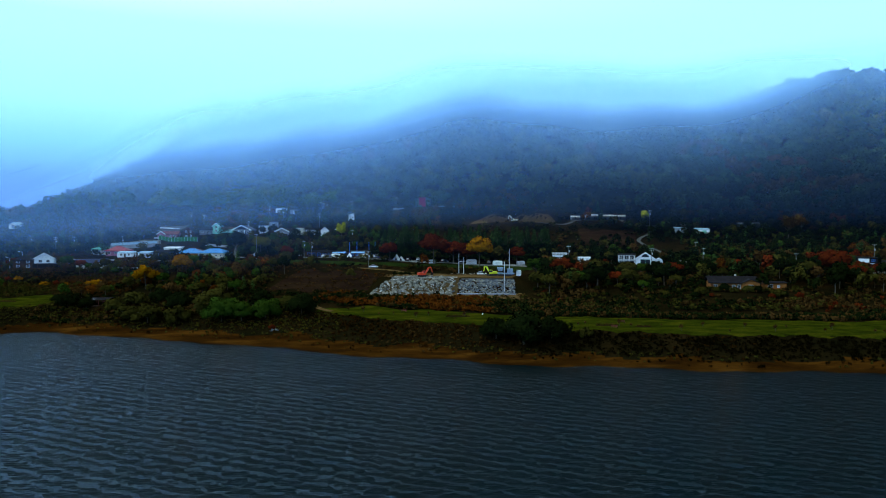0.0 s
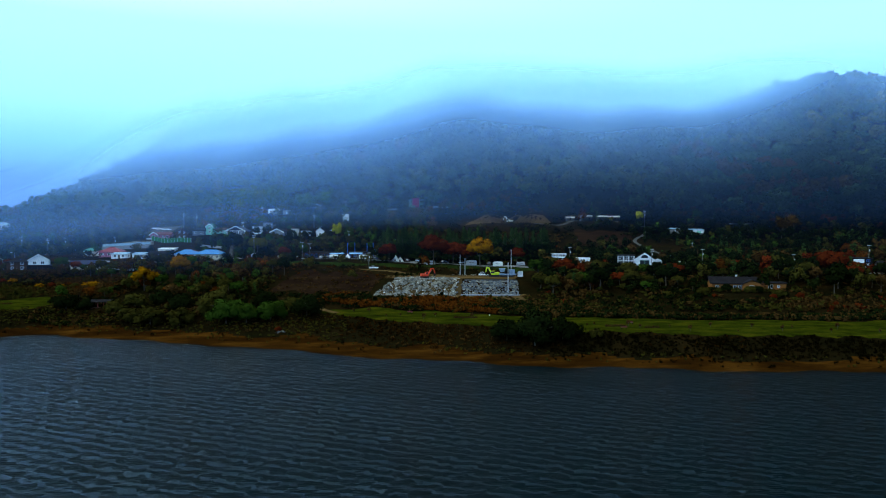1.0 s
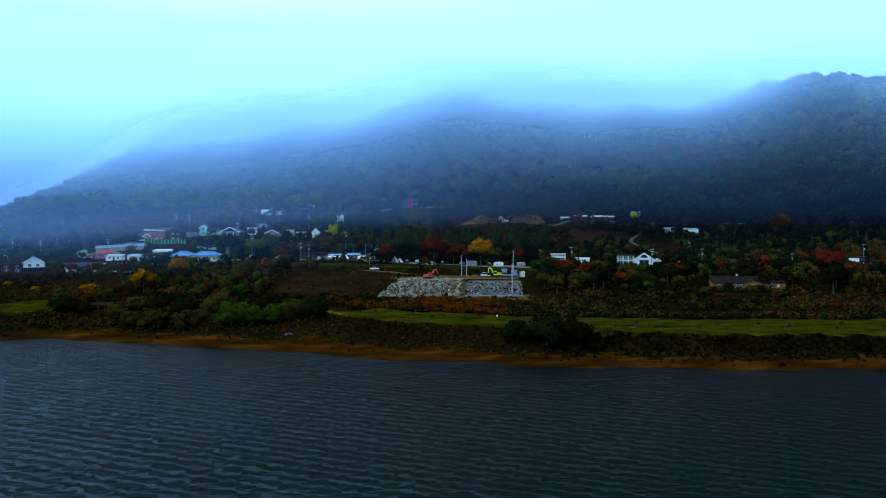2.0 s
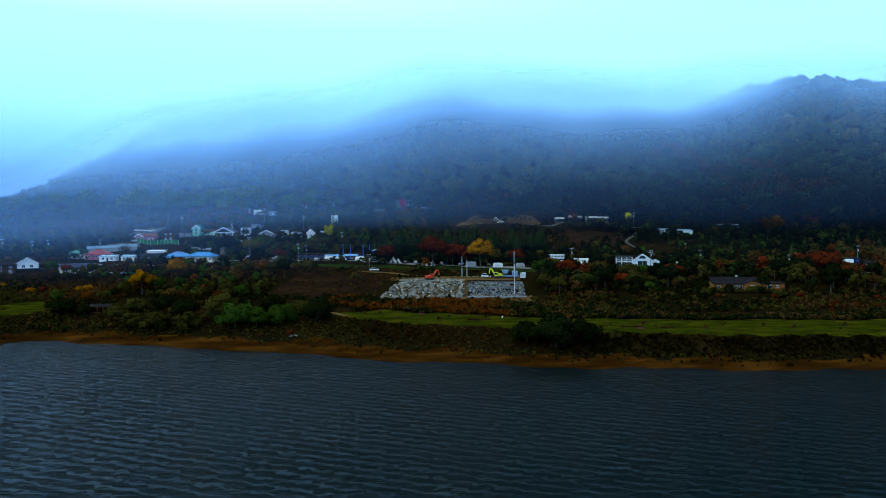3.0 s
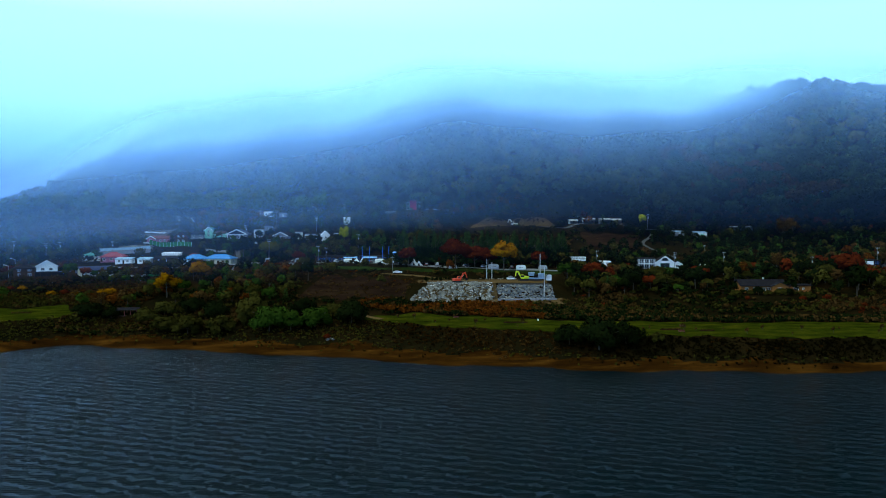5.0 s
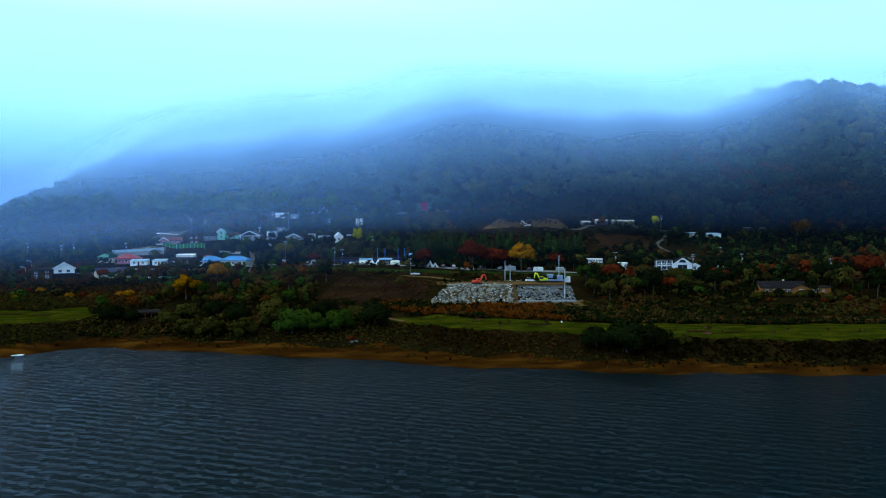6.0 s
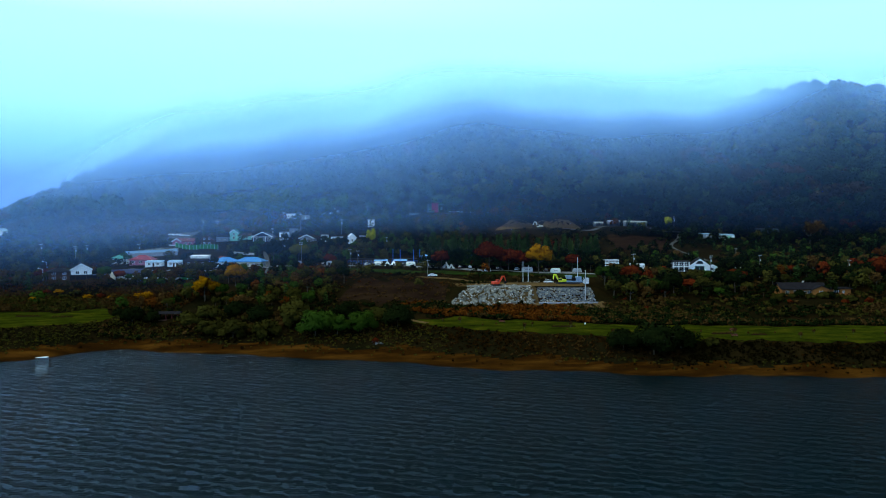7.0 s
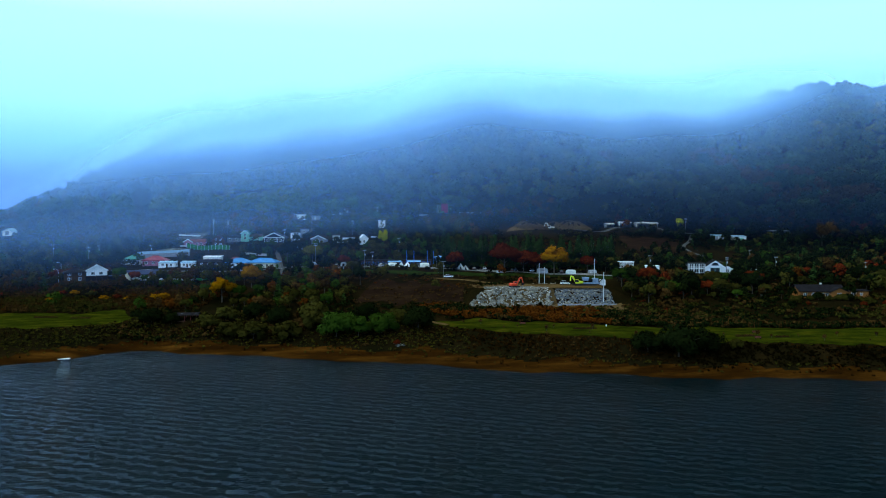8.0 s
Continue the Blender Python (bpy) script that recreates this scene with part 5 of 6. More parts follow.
def crusher(x, y):
    ob = thing("rock_crusher", x, y, ground(x, y) + 0.05, 0, "blue-grey mobile rock crusher with hopper and belts", "machine")
    for s in (-1, 1):
        part("track", boxed(-3.6, s * 1.1 - 0.25, 0, 2.6, s * 1.1 + 0.25, 0.8, 0.1), M["rubber"], ob)
    part("chassis", boxed(-4.2, -1.2, 0.85, 4.0, 1.2, 1.5, 0.06), M["machine_blue"], ob)
    bm = bmesh.new()
    prism(bm, [(-4.2, 3.9), (-1.2, 3.9), (-1.7, 2.3), (-3.6, 2.3)], -1.5, 1.5, "y")
    part("hopper", bm, M["machine_blue"], ob)
    part("engine_box", boxed(0.6, -1.25, 1.52, 3.2, 1.25, 3.4, 0.08), M["machine_blue"], ob)
    part("jaw", boxed(-1.6, -1.1, 1.52, 0.5, 1.1, 3.0, 0.06), M["dark"], ob)
    bm = bmesh.new()
    prism(bm, [(3.2, 1.0), (6.0, 3.6), (6.0, 3.9), (3.2, 1.3)], -0.5, 0.5, "y")
    part("conveyor", bm, M["dark"], ob)
    part("container", boxed(4.6, 0.7, 0.0, 7.0, 3.0, 2.6, 0.04), M["white"], ob, "pale site container")


crusher(35, 341)
for x, y, t in ((-50, 411, 0), (-61, 411, 0)):
    ob = thing("canopy", x, y, ground(x, y), t, "pale blue awning roof at the campsite", "awning", "camp awnings")
    for a in (-3.4, 3.4):
        for b in (-1.6, 1.6):
            part("post", boxed(a - 0.06, b - 0.06, -0.3, a + 0.06, b + 0.06, 2.4), M["mast_blue"], ob)
    bm = bmesh.new()
    prism(bm, [(-2.0, 2.4), (0, 3.1), (2.0, 2.4), (2.0, 2.48), (0, 3.2), (-2.0, 2.48)], -3.8, 3.8, "x")
    part("awning", bm, M["tarp_blue"], ob)
h = house(-36, 409, 0, "small blue-roofed campsite kiosk", 4, "kiosk", "kiosk")
flat_parts(h, 5, 4, 2.8, "grey", "mast_blue")
hip_parts(h, 4.4, 3.4, 4.6, 0.8, "mast_blue", "tarp_blue", over=0.5, foot=-3.1)
window(h, 0, 1.0, 2.2, 1.2, -2.0)
h = house(-70, 414, 0, "low dark camp building with blue glazing", 8, "building", "camp_building")
flat_parts(h, 22, 6, 3.0, "brown_wood", "dark", over=0.6)
plain_windows(h, 20, 6, (0.5,), 7, 2.0, 1.9, frame="mast_blue", side=False)
h = house(-48, 417, 0, "long low dark camp building under trees", 8, "building", "camp_building")
flat_parts(h, 24, 6, 3.0, "brown_wood", "dark", over=0.6)
plain_windows(h, 22, 6, (0.5,), 7, 2.0, 1.9, frame="mast_blue", side=False)


# ---------------------------------------------------------------- tents
def tent(x, y, turn, canvas, label, size=1.0, shape="dome"):
    ob = thing("tent", x, y, ground(x, y), turn, label, "tent", "tents at the campsite")
    CLEAR.append((x, y, 3.0))
    bm = bmesh.new()
    if shape == "peak":
        rim = [bm.verts.new((2.4 * size * math.cos(a), 2.4 * size * math.sin(a), 0.05)) for a in [i * math.pi / 4 for i in range(8)]]
        mid = [bm.verts.new((1.5 * size * math.cos(a), 1.5 * size * math.sin(a), 1.1 * size)) for a in [i * math.pi / 4 for i in range(8)]]
        tip = bm.verts.new((0, 0, 3.2 * size))
        for i in range(8):
            bm.faces.new((rim[i], rim[(i + 1) % 8], mid[(i + 1) % 8], mid[i])), bm.faces.new((mid[i], mid[(i + 1) % 8], tip))
    else:
        n, rows = 10, []
        for v, wide in ((-2.6, 0.72), (-2.2, 1.0), (0, 1.05), (2.2, 1.0), (2.6, 0.72)):
            rows.append([bm.verts.new((v * size, 1.7 * size * wide * math.cos(math.pi * i / n), 0.03 + 2.2 * size * wide * math.sin(math.pi * i / n) ** 0.8)) for i in range(n + 1)])
        for a, b in zip(rows, rows[1:]):
            for i in range(n):
                bm.faces.new((a[i], a[i + 1], b[i + 1], b[i]))
        bm.faces.new(rows[0]), bm.faces.new(rows[-1][::-1])
    part("fly_sheet", bm, M[canvas], ob)
    if shape == "dome":
        part("window", boxed(-1.1 * size, -1.62 * size, 0.5 * size, 1.1 * size, -1.48 * size, 1.25 * size, 0.04), M["dark"], ob, "dark mesh window")
        # shade inside the open end, painted as a dark panel
        part("doorway", boxed(2.5 * size, -0.6 * size, 0.06, 2.68 * size, 0.6 * size, 1.35 * size, 0.03), M["dark"], ob, "dark panel painted as the shade in an open doorway")
    else:
        # dark wedge painted in for the shaded opening
        bm = bmesh.new()
        prism(bm, [(-0.6, 0.06), (0.6, 0.06), (0.0, 1.7)], -2.35 * size, -2.0 * size, "y")
        part("doorway", bm, M["dark"], ob, "dark panel painted as the shade in a tent opening")
    for k in range(4):
        a = k * math.pi / 2 + 0.78
        bm = bmesh.new()
        tube(bm, (2.0 * math.cos(a) * size, 1.6 * math.sin(a) * size, 1.0 * size), (3.6 * math.cos(a) * size, 2.9 * math.sin(a) * size, 0.02), 0.02, 0.02, 4)
        part("guy_line", bm, M["white"], ob)


tent(-4, 375.5, 10, "canvas_grey", "grey dome tent with dark mesh windows", 0.85)
tent(17, 374.5, 0, "canvas_grey", "long grey tunnel tent under the golden tree", 1.05)
tent(30.5, 368, -5, "canvas", "pale green tunnel tent beside the road", 0.95)
tent(-62, 407, 0, "canvas", "pale canvas dome tent", 0.95)
tent(-57, 405, 0, "canvas", "white peaked canvas tent", 0.85, "peak")
tent(-53.5, 405, 0, "car_white", "bright white peaked tent", 0.9, "peak")
tent(-44, 402.5, 5, "canvas", "cream tunnel tent at the campsite", 1.0)
tent(-24.5, 391, 0, "canvas", "tall cream peaked tent under a maple", 1.0, "peak")
tent(-21.8, 390, 0, "canvas", "small cream peaked tent", 0.8, "peak")
tent(42, 371, 15, "canvas_grey", "grey dome tent behind the bushes", 0.8)
for x, y, text in ((-104, 395.5, "small grey cabin tent on a raised platform"), (-87.5, 394, "grey and white cabin tent on a raised platform")):
    ob = thing("platform_tent", x, y, ground(x, y), 3, text, "tent", "platform tents")
    CLEAR.append((x, y, 3.5))
    for a in (-2.6, 0, 2.6):
        for b in (-1.6, 1.6):
            part("stilt", boxed(a - 0.1, b - 0.1, -2.6, a + 0.1, b + 0.1, 1.3), M["steel"], ob)
    part("platform", boxed(-2.9, -1.9, 1.32, 2.9, 1.9, 1.55), M["brown_wood"], ob)
    bm = bmesh.new()
    prism(bm, [(-1.6, 1.56), (1.6, 1.56), (1.5, 3.0), (0.8, 3.7), (-0.8, 3.7), (-1.5, 3.0)], -1.3, 1.3, "y")
    part("fly_sheet", bm, M["canvas_grey"], ob)
    # dark panel stands in for shade within the cabin tent
    part("doorway", boxed(-0.6, -1.42, 1.6, 0.6, -1.32, 3.0, 0.02), M["dark"], ob)

# ---------------------------------------------------------------- shore and lawn
h = house(-141, 305, 8, "open lakeside pavilion with a brown roof", 4.5, "pavilion", "pavilion")
for a in (-3.6, -1.2, 1.2, 3.6):
    for b in (-1.8, 1.8):
        part("post", boxed(a - 0.12, b - 0.12, -0.5, a + 0.12, b + 0.12, 2.4), M["wine_roof"], h)
bm = bmesh.new()
prism(bm, [(-2.6, 2.4), (2.6, 2.4), (2.6, 2.55), (0, 3.4), (-2.6, 2.55)], -4.6, 4.6, "x")
part("roof", bm, M["dark"], h)
part("floor_deck", boxed(-4.2, -2.2, -0.3, 4.2, 2.2, 0.12), M["brown_wood"], h)
ob = thing("raft", -168, 256.2, 0, 12, "white flat raft moored at the shore", "raft")
part("deck", boxed(-1.9, -1.0, 0.14, 1.9, 1.0, 0.28, 0.04), M["canvas"], ob)
for s in (-0.8, 0.8):
    bm = bmesh.new()
    tube(bm, (-1.9, s, 0.05), (1.9, s, 0.05), 0.22, 0.22, 8)
    part("float", bm, M["grey"], ob)
for x, dy, turn in ((72, 4.5, 0), (-4, 20, 4), (76, 16, 0)):
    y = lawn_front(x) + dy
    ob = thing("bench", x, y, ground(x, y) + 0.1, turn, "reddish wooden park bench on the lawn", "bench", "lawn benches")
    for k in range(3):
        part("seat_slat", boxed(-1.1, -0.25 + k * 0.18, 0.42, 1.1, -0.1 + k * 0.18, 0.47), M["wine_roof"], ob)
    for k in range(2):
        part("back_slat", boxed(-1.1, 0.3, 0.6 + k * 0.2, 1.1, 0.35, 0.75 + k * 0.2), M["wine_roof"], ob)
    for s in (-0.9, 0.9):
        part("leg", boxed(s - 0.05, -0.25, 0, s + 0.05, 0.35, 0.42), M["dark"], ob)
for x, dy, long in ((18, 15, 9), (70, 10, 7), (-185, 24, 8), (-200, 27, 10), (82, 9, 5)):
    y = lawn_front(x) + dy
    ob = thing("flower_bed", x, y, ground(x, y) + 0.12, 4, "dark clipped planting strip in the lawn", "flower bed", "lawn beds")
    part("soil", boxed(-long / 2, -0.8, -0.1, long / 2, 0.8, 0.12, 0.05), M["field"], ob)
    rng = np.random.default_rng(int(x) + 300)
    part("planting", cloud_mesh("planting", np.concatenate([leaf_cloud(rng, 36, 5, 0.55, 0.4, 0.14) + (a, 0, 0.35) for a in np.arange(-long / 2 + 0.5, long / 2, 0.8)]), M["leaf_brown"]), None, ob)
ob = thing("marker_stone", 27, 276, ground(27, 276), 0, "small white marker post behind the lawn", "marker")
part("post", boxed(-0.2, -0.2, -0.1, 0.2, 0.2, 0.8, 0.05), M["white"], ob)


# ---------------------------------------------------------------- stone
def boulder_mesh(seed, material):
    rng = np.random.default_rng(seed)
    bm = bmesh.new()
    bmesh.ops.create_icosphere(bm, subdivisions=1, radius=1)
    cut = [Vector(rng.normal(size=3)).normalized() for _ in range(6)]
    for v in bm.verts:
        d = v.co.normalized()
        s = min(1.0, *[0.62 / max(0.2, d.dot(c)) for c in cut]) * rng.uniform(0.88, 1.08)
        v.co = Vector((d.x * s * 1.25, d.y * s, d.z * s * 0.75))
    me = bpy.data.meshes.new("boulder")
    bm.to_mesh(me), bm.free()
    me.materials.append(material)
    return me


PALE_ROCKS = [boulder_mesh(k, M["granite"]) for k in range(6)]
BLUE_ROCKS = [boulder_mesh(20 + k, M["slate_rock"]) for k in range(5)]


def rock_bed(name, label, x0, x1, y0, y1, count, sizes, meshes, seed, edge=None):
    rng = np.random.default_rng(seed)
    ob = thing(name, (x0 + x1) / 2, (y0 + y1) / 2, ground((x0 + x1) / 2, (y0 + y1) / 2), 0, label, "rocks")
    base = ob.matrix_basis.translation
    n, tries = 0, 0
    while n < count and tries < count * 20:
        tries += 1
        x, y = rng.uniform(x0, x1), y0 + (y1 - y0) * rng.uniform() ** 0.9
        if edge and not edge(x, y):
            continue
        s = rng.uniform(*sizes)
        b = part("boulder", meshes[int(rng.integers(0, len(meshes)))], None, ob)
        b.matrix_basis = Matrix.LocRotScale(Vector((x, y, ground(x, y) + s * 0.22)) - base, Euler(rng.uniform(0, 6.28, 3) * (0.12, 0.12, 1)), Vector((s, s, s)))
        n += 1
    return ob


def loose_edge(x, y):
    return x > -25.5 + (y - 311) * 0.75 and not (abs(x - 13.2 + (y - 318) * 0.12) < 1.5) and math.sin(x * 0.5) * math.sin(y * 0.6 + x * 0.3) < 0.75


rock_bed("rock_fill", "sloping fill of pale broken granite boulders", -25, 12.4, 311, 325, 290, (0.35, 1.2), PALE_ROCKS, 3, loose_edge)
rock_bed("rock_wall", "stacked wall of blue-grey boulders", 14.6, 39, 313, 322, 230, (0.5, 0.85), BLUE_ROCKS + PALE_ROCKS[:2], 4)
rock_bed("rock_heap", "loose heap of pale boulders on the terrace", -16, 12, 325, 333, 120, (0.4, 0.85), PALE_ROCKS, 5, lambda x, y: y < 334 - abs(x + 2) * 0.25 and math.hypot(x + 2, y - 328.5) > 3.2)
rock_bed("rock_row", "row of pale boulders beside the track", 8, 20, 349, 351, 14, (0.3, 0.6), PALE_ROCKS, 6)
rock_bed("rock_spill", "small spilled boulders at the fill's foot", -27, 40, 309, 312, 70, (0.25, 0.55), PALE_ROCKS, 7)
rock_bed("shore_debris", "grey broken concrete slabs on the shore", -53, -49, 266, 269, 10, (0.4, 0.8), BLUE_ROCKS[:2] + PALE_ROCKS[:1], 8)
rock_bed("garden_rocks", "pale boulder wall beside the lakeside house", 198, 218, 345, 351, 60, (0.4, 0.9), PALE_ROCKS, 9)
rock_bed("village_rocks", "rough pale stones on the village slope", -214, -192, 450, 457, 50, (0.4, 0.8), PALE_ROCKS, 10)
ob = thing("concrete_slab", 27, 323.5, ground(27, 323.5), 0, "grey concrete slab along the wall's top", "slab")
part("slab", boxed(-11.5, -0.9, -0.3, 11.5, 0.9, 0.35, 0.05), M["lane"], ob)
ob = thing("concrete_slab", 27, 311.6, ground(27, 311.6), 0, "grey concrete footing at the wall's base", "slab")
part("slab", boxed(-12.5, -1.1, -0.4, 12.5, 1.1, 0.5, 0.05), M["grey"], ob)


def rubble(name, label, x0, x1, y0, y1, count, mats, seed, edge=None):
    """Small broken stone between the boulders, as one mesh."""
    rng = np.random.default_rng(seed)
    bm = bmesh.new()
    bmesh.ops.create_icosphere(bm, subdivisions=1, radius=1)
    v0 = np.array([v.co[:] for v in bm.verts])
    f0 = np.array([[v.index for v in f.verts] for f in bm.faces])
    bm.free()
    verts, faces, index = [], [], []
    for k in range(count):
        x, y = rng.uniform(x0, x1), rng.uniform(y0, y1)
        if edge and not edge(x, y):
            continue
        s = rng.uniform(0.16, 0.5)
        v = v0 * rng.uniform(0.7, 1.25, (len(v0), 1)) * (s * 1.3, s, s * 0.7)
        a = rng.uniform(0, 6.28)
        v = v @ np.array(((math.cos(a), -math.sin(a), 0), (math.sin(a), math.cos(a), 0), (0, 0, 1))).T
        faces.append(f0 + len(verts) * len(v0))
        verts.append(v + (x, y, ground(x, y) + s * 0.2))
        index.append(np.full(len(f0), int(rng.integers(0, len(mats)))))
    me = mesh_of(name, np.concatenate(verts), np.concatenate(faces), mats, np.concatenate(index))
    return tagged(new(name, me), label, "rubble", kind="stuff")


rubble("rock_rubble", "small pale broken stone between the boulders", -26, 13, 310, 333, 900, [M["granite"], M["concrete"], M["slate_rock"]], 40, lambda x, y: x > -25.5 + (y - 311) * 0.75 and y < 334 - abs(x + 2) * 0.2)
rubble("wall_rubble", "small blue-grey stone packed into the boulder wall", 14.6, 39, 312, 322.5, 500, [M["slate_rock"], M["slate_rock"], M["granite"]], 41)
drape("rock_bed", ((-24, 311), (14.5, 311), (14.5, 328), (-13, 328)), 1.5, M["rock_dust"], "bed of sandy crushed stone", "stone bed", lift=0.1, ragged=0.4)
drape("works_apron", ((-27, 304), (43, 304), (42, 312), (-25, 312)), 1.8, M["earth"], "bare sandy strip at the foot of the stones", "ground", lift=0.12, ragged=0.8)
drape("wall_bed", ((14.6, 312), (39, 312), (39, 322.5), (14.6, 322.5)), 1.5, M["field"], "bed of dark crushed stone", "stone bed", lift=0.1, ragged=0.2)
# ---------------------------------------------------------------- trees and bushes that stand out
for key, x, y, size in (("orange", 21.5, 365, 1.5), ("red", -2.5, 374, 1.95), ("red", 7.5, 376, 1.55), ("red", -27, 384, 1.3), ("red", 14.5, 377, 1.3), ("red", 40, 374, 1.1),
                        ("yellow", -70.5, 456, 1.35), ("orange", -134, 329, 1.2), ("orange", -126, 350, 1.1), ("gold", -107, 410, 1.35), ("dark", -121, 409, 1.75),
                        ("green", -95, 335, 0.75), ("rust", -100, 338, 0.8), ("yellow", 121, 474, 1.15), ("olive", 144, 474, 1.2), ("green", 158, 478, 1.1),
                        ("yellow", 136, 356, 0.55), ("red", -88, 398, 0.9), ("bare", 196, 440, 1.6), ("bare", 205, 446, 1.5),
                        ("red", 178, 336, 1.7), ("rust", 186, 342, 1.1), ("olive", 165, 331, 1.25), ("olive", 157, 328, 0.95), ("red", -226, 366, 1.0), ("red", -218, 362, 0.9), ("red", -186, 361, 0.7)):
    plant(key, x, y, size)
for key, x, y, size, wide in (("bush", -75.5, 277, 2.1, 0.82), ("bush", -67, 276, 1.5, 0.9), ("bush", -58.5, 279, 1.6, 0.95), ("dark_bush", -44.5, 281, 2.1, 0.9), ("dark_bush", 42, 238, 2.5, 1.0), ("dark_bush", 51, 239, 1.7, 1.1), ("dark_bush", 33, 242, 1.6, 1.1),
                              ("olive_bush", 62, 241, 0.9, 0.8), ("dark_bush", -155, 301, 1.35, 1.1), ("dark_bush", -147, 302, 1.1, 1.0), ("dark_bush", -161, 303, 0.9, 0.9),
                              ("olive_bush", -118, 285, 1.6, 1.0), ("olive_bush", -108, 281, 1.7, 1.0), ("olive_bush", -95, 279, 1.9, 0.9), ("olive_bush", -129, 293, 1.4, 1.0), ("dark_bush", -101, 294, 1.6, 1.0), ("olive_bush", -86, 286, 1.9, 0.9), ("olive_bush", -124, 300, 1.5, 1.0), ("dark_bush", -112, 302, 1.5, 1.0), ("olive_bush", -88, 300, 1.7, 1.0), ("dark_bush", -66, 296, 1.6, 1.0), ("olive_bush", -53, 293, 1.4, 1.0),
                              ("gold_bush", -163, 337, 1.0, 1.2), ("gold_bush", -168, 339, 0.7, 1.1), ("olive_bush", -174, 339, 0.6, 1.2), ("gold_bush", -180, 338, 0.6, 1.5), ("red_bush", -186, 340, 0.7, 1.3), ("gold_bush", -191, 338, 0.65, 1.5), ("olive_bush", -197, 339, 0.5, 1.5), ("gold_bush", -204, 338, 0.6, 1.4), ("red_bush", -210, 339, 0.6, 1.4), ("gold_bush", -216, 337, 0.6, 1.2), ("red_bush", -140, 338, 1.0, 1.2), ("red_bush", -52, 268, 0.6, 1.0)):
    plant(key, x, y, size, "lakeside bushes", wide)
for k in range(16):
    x = 112 + k * 2.9
    plant(("dark_bush", "olive_bush", "red_bush", "olive_bush")[k % 4], x, 305.5 + 2.2 * math.sin(k * 2.3) - 0.04 * (x - 112), 0.62 + 0.2 * math.sin(k * 1.9), "bushes below the lake house", 1.0)
for k in range(20):
    x = 49 + (k % 10) * 6.6 + 1.5 * math.sin(k * 4.1)
    plant(("olive", "dark", "olive", "green", "dark", "red", "olive")[k % 7], x, 322 + (k // 10) * 14 + 3 * math.sin(k * 2.7), 0.95 + 0.2 * math.sin(k * 3.3), "trees beside the rock works", 1.25)
for k in range(40):
    plant("conifer", -32 + k * 2.3 + 1.2 * math.sin(k * 5.1), 397 - 0.12 * (k * 2.3) + 5 * math.sin(k * 2.3) + (k % 2) * 6, 1.36 + 0.16 * math.sin(k * 1.7), "conifers behind the campsite")
for k in range(30):
    x = -27 + k * 7.1 + 2.5 * math.sin(k * 3.3)
    plant("sapling", x, lawn_front(x) + 5 + 9 * (0.5 + 0.5 * math.sin(k * 2.9)), 0.7 + 0.3 * math.sin(k * 1.9), "saplings on the lawn")


def mixed_trees():
    """Trees scattered over the settled slope: the nearer ones singly, the rest as one belt."""
    rng = np.random.default_rng(17)
    clouds = [leaf_cloud(rng, 230, 14, 1.0, 1.0, 0.130) + (0, 0, 1.15) for _ in range(7)] + [conifer_cloud(rng, 130, 0.6, 2.4, 0.2)]
    mats = [M["leaf_dark"], M["leaf_olive"], M["leaf_brown"], M["leaf_rust"], M["leaf_green"], M["leaf_red"], M["needle"]]
    order = ["dark", "olive", "bare", "rust", "green", "red"]
    near, single, belt = {}, 0, []
    for _ in range(34000):
        x, y = rng.uniform(-340, 300), 312 + 300 * rng.uniform()
        if abs(x) > 0.62 * y + 55 or y > float(table(np.float64(x), TOE_X, TOE_Y, 25)) + 14:
            continue
        open_land = (-78 < x < -16 and 312 < y < 372) or (-26 < x < 46 and 300 < y < 384) or (-12 < x < 80 and 412 < y < 525) or (-320 < x < -185 and 498 < y < 580) or (-240 < x < -150 and 316 < y < 352) or (-75 < x < -40 and 372 < y < 410)
        if (open_land and rng.uniform() < 0.985) or not is_clear(x, y, 1.8):
            continue
        size = rng.uniform(0.5, 1.05)
        if y < 350 and (x > 48 or -150 < x < -80):
            size = rng.uniform(0.6, 1.0) if x < 0 else rng.uniform(0.8, 1.3) if x < 78 or x > 116 else rng.uniform(0.45, 0.75)
        cell = (int(x // 8), int(y // 8))
        if any(math.hypot(x - a, (y - b) * 0.8) < 1.8 + 2.3 * size for i in (-1, 0, 1) for j in (-1, 0, 1) for a, b in near.get((cell[0] + i, cell[1] + j), ())):
            continue
        near.setdefault(cell, []).append((x, y))
        tone = math.sin(x * 0.03 + 1) + math.sin(y * 0.04) + 0.9 * rng.normal()
        tone += 0.5 * float(ease(np.float64((x - 20) / 80)))
        k = (5 if x > 60 and rng.uniform() < 0.6 else 3) if tone > 2.35 else 2 if tone > 1.6 else 1 if tone > 0.45 else 0 if tone > -1.3 else 4 if tone > -1.7 else 1
        if x < -70 and y < 372:
            k = int(rng.choice((1, 1, 1, 0, 2, 2, 3, 4)))
        elif x > 45 and k == 1 and rng.uniform() < 0.5:
            k = 0
        if y < 375 and single < 190:
            plant(order[k], x, y, size)
            single += 1
        elif len(belt) < 2300:
            cone = rng.uniform() < 0.08
            belt.append((x, y, ground(x, y) - 0.3, size * 4.0, 7 if cone else int(rng.integers(0, 7)), 6 if cone else k))
    strew("village_trees", belt, clouds, mats, "mixed autumn trees between the village houses", "trees")


mixed_trees()


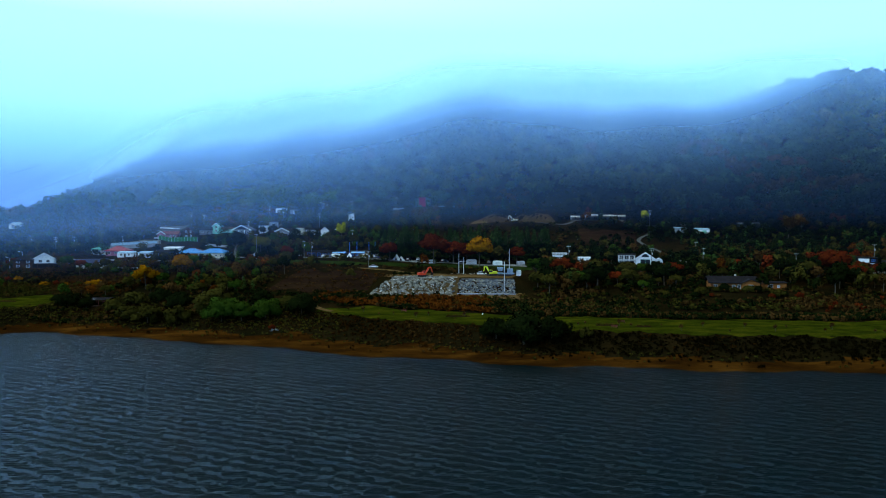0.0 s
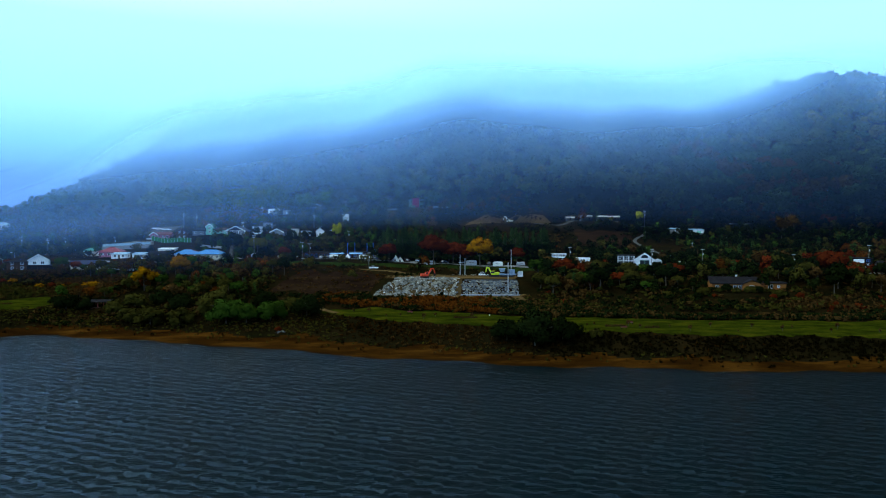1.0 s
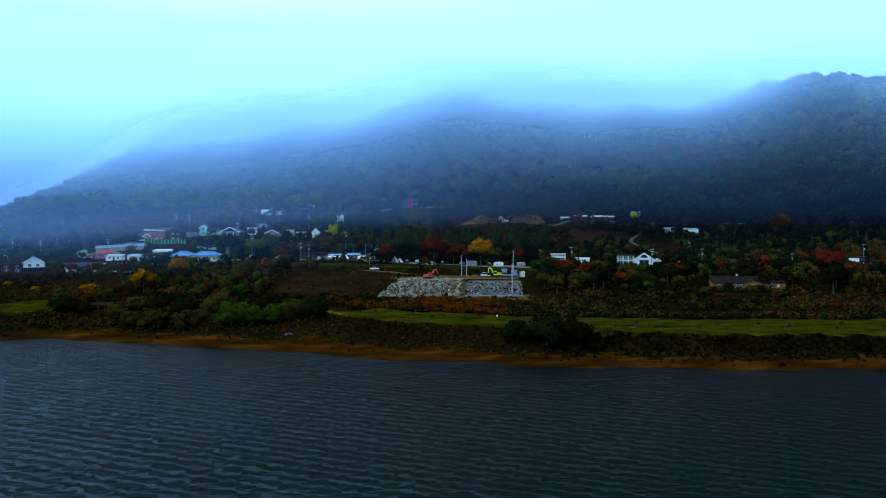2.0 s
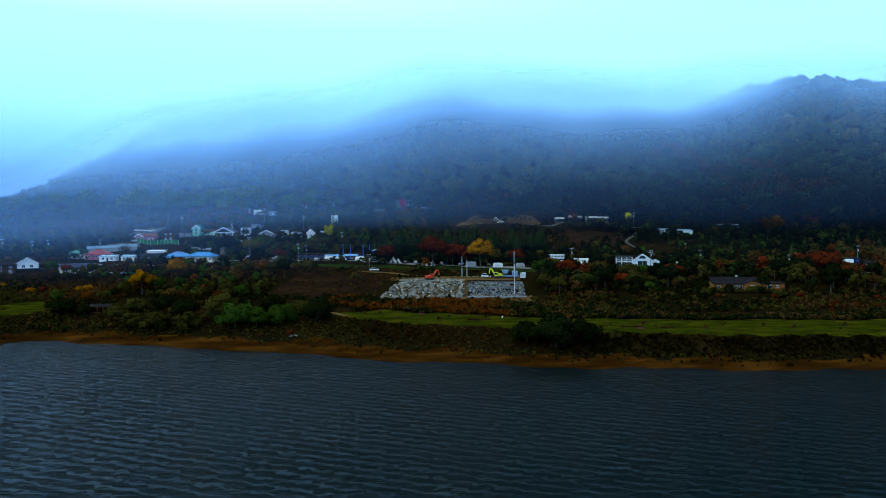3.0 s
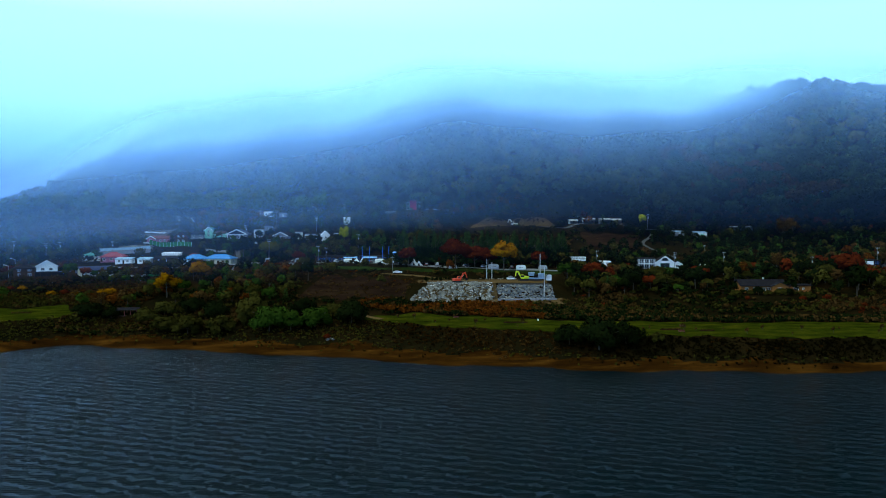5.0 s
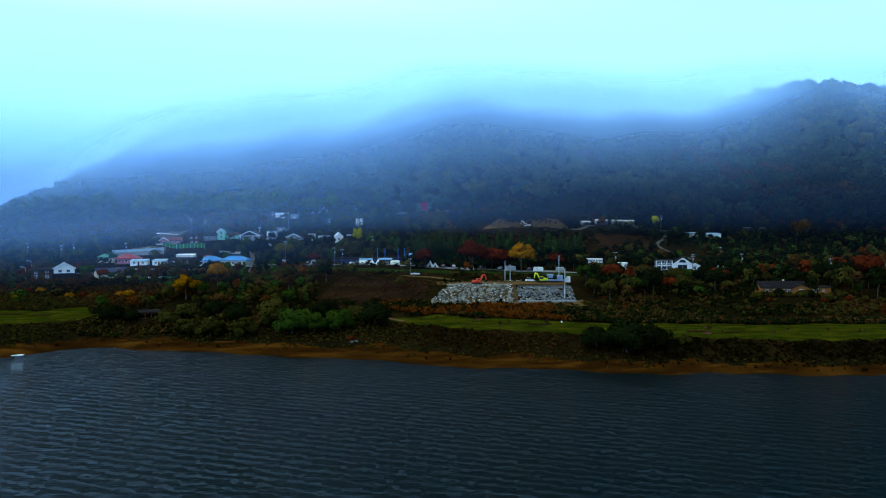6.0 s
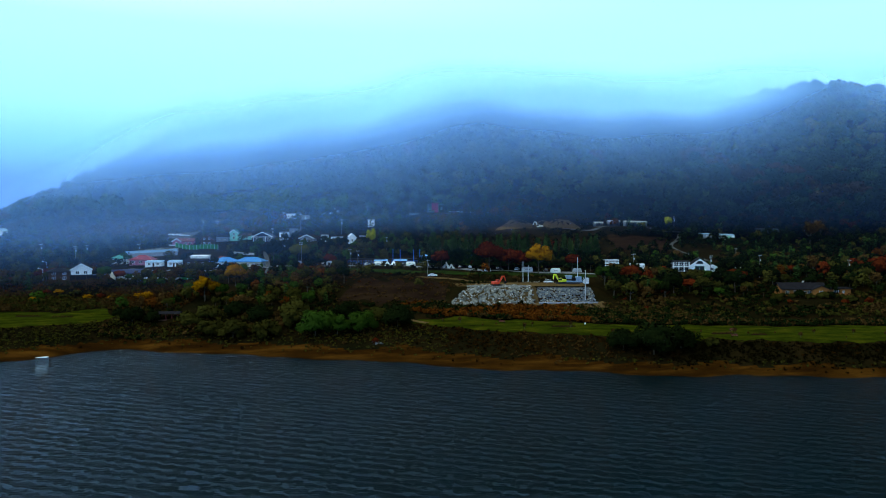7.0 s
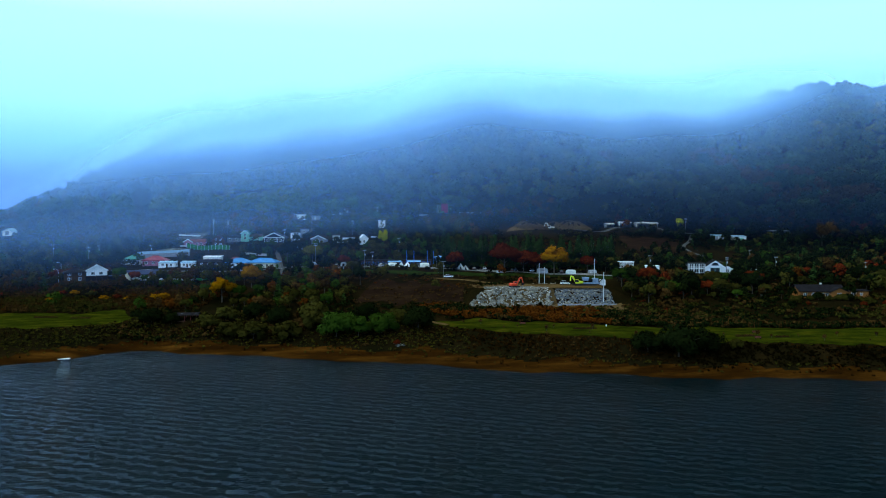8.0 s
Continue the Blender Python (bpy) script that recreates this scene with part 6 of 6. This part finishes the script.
def thicket():
    """Low brush and grasses over the slopes and the bank."""
    rng = np.random.default_rng(23)
    clouds = [leaf_cloud(rng, 40, 6, 1.0, 0.8, 0.19, -0.05) + (0, 0, 0.35) for _ in range(6)]
    blades = []
    for _ in range(3):
        n = 18
        a, r = rng.uniform(0, 6.28, n), rng.uniform(0, 0.7, n)
        foot = np.stack((r * np.cos(a), r * np.sin(a), np.zeros(n)), 1)
        tip = foot * 1.5 + np.stack((0.12 * rng.normal(size=n), 0.12 * rng.normal(size=n), rng.uniform(0.8, 1.5, n)), 1)
        w = np.stack((np.cos(a + 1), np.sin(a + 1), 0 * a), 1) * 0.07
        blades.append(np.stack((foot - w * 1.4, foot + w * 1.4, tip), 1))
    clouds += blades
    mats = [M["leaf_dark"], M["leaf_olive"], M["leaf_brown"], M["leaf_rust"], M["leaf_green"], M["leaf_red"], M["straw"]]
    slope, reeds, bank = [], [], []
    while len(slope) < 10000:
        x, y = rng.uniform(-330, 300), 285 + 300 * rng.uniform() ** 1.35
        if abs(x) > 0.62 * y + 60 or not is_clear(x, y, 0.7):
            continue
        tone = math.sin(x * 0.045) + math.sin(y * 0.06 + x * 0.02) + 0.8 * rng.normal()
        moor = (-75 < x < -18 and 318 < y < 368) or (-235 < x < -150 and 322 < y < 362)
        m = (2 if tone < 0.8 else 3) if moor else 5 if tone > 2.7 else 2 if tone > 1.0 else 1 if tone > 0.1 else 0
        slope.append((x, y, ground(x, y), rng.uniform(0.6, 1.3) if moor else rng.uniform(0.9, 2.5), int(rng.integers(0, 6)), m))
    while len(slope) < 12700:
        x, y = rng.uniform(-245, -140), rng.uniform(316, 362)
        if is_clear(x, y, 0.5):
            tone = math.sin(x * 0.07) + math.sin(y * 0.16 + x * 0.05) + 0.9 * rng.normal()
            slope.append((x, y, ground(x, y), rng.uniform(0.7, 1.7), int(rng.integers(0, 9)), 3 if tone > 1.9 else 1 if tone < -0.6 else 0 if tone < -1.4 else 2))
    while len(reeds) < 3200:
        x = rng.uniform(-45, 220)
        y = lawn_front(x) + rng.uniform(24, 44) + 6 * math.sin(x * 0.04)
        if not is_clear(x, y, 0.3) or y > 316:
            continue
        thick = math.sin(x * 0.09 + 0.5) + math.sin(y * 0.3)
        reeds.append((x, y, ground(x, y), rng.uniform(1.2, 2.2), int(rng.integers(6, 9)) if rng.uniform() < 0.2 else int(rng.integers(0, 6)), 3 if thick > -0.5 and x < 30 else 2 if rng.uniform() < 0.3 else 0))
    while len(bank) < 8000:
        x = rng.uniform(-300, 230)
        u = rng.uniform(0.14, 1.03)
        y = float(shore(np.float64(x)) + u * table(np.float64(x), BANK_X, BANK_W, 10))
        if not is_clear(x, y, 0) or rng.uniform() > max(0.06, (u - 0.28) * 1.9):
            continue
        tone = math.sin(x * 0.08) + math.sin(x * 0.021 + 2) + 0.9 * rng.normal()
        tone -= 1.2 * float(ease(np.float64((x - 20) / 60)))
        m = 3 if tone > 1.9 else 2 if tone > -0.2 else 0 if tone > -1.6 or x > 15 else 1
        if x < -25 and u > 0.2 and rng.uniform() < 0.5:
            m = 1 if rng.uniform() < 0.6 else 6
        elif u < 0.5 and rng.uniform() < 0.25:
            m = 6 if tone > 1.0 else 1
        bank.append((x, y, ground(x, y), rng.uniform(0.35, 1.0), int(rng.integers(6, 9)) if rng.uniform() < 0.35 else int(rng.integers(0, 6)), m))
    strew("slope_brush", slope, clouds, mats, "dark brush and weeds covering the village slope", "brush")
    strew("reed_bed", reeds, clouds, mats, "dry rust-red reeds and brush behind the lawn", "reeds")
    strew("bank_brush", bank, clouds, [M["weed_dark"], M["leaf_olive"], M["weed"], M["leaf_brown"], M["leaf_green"], M["leaf_red"], M["straw"]], "dark red-brown weeds on the lake bank", "brush")


thicket()
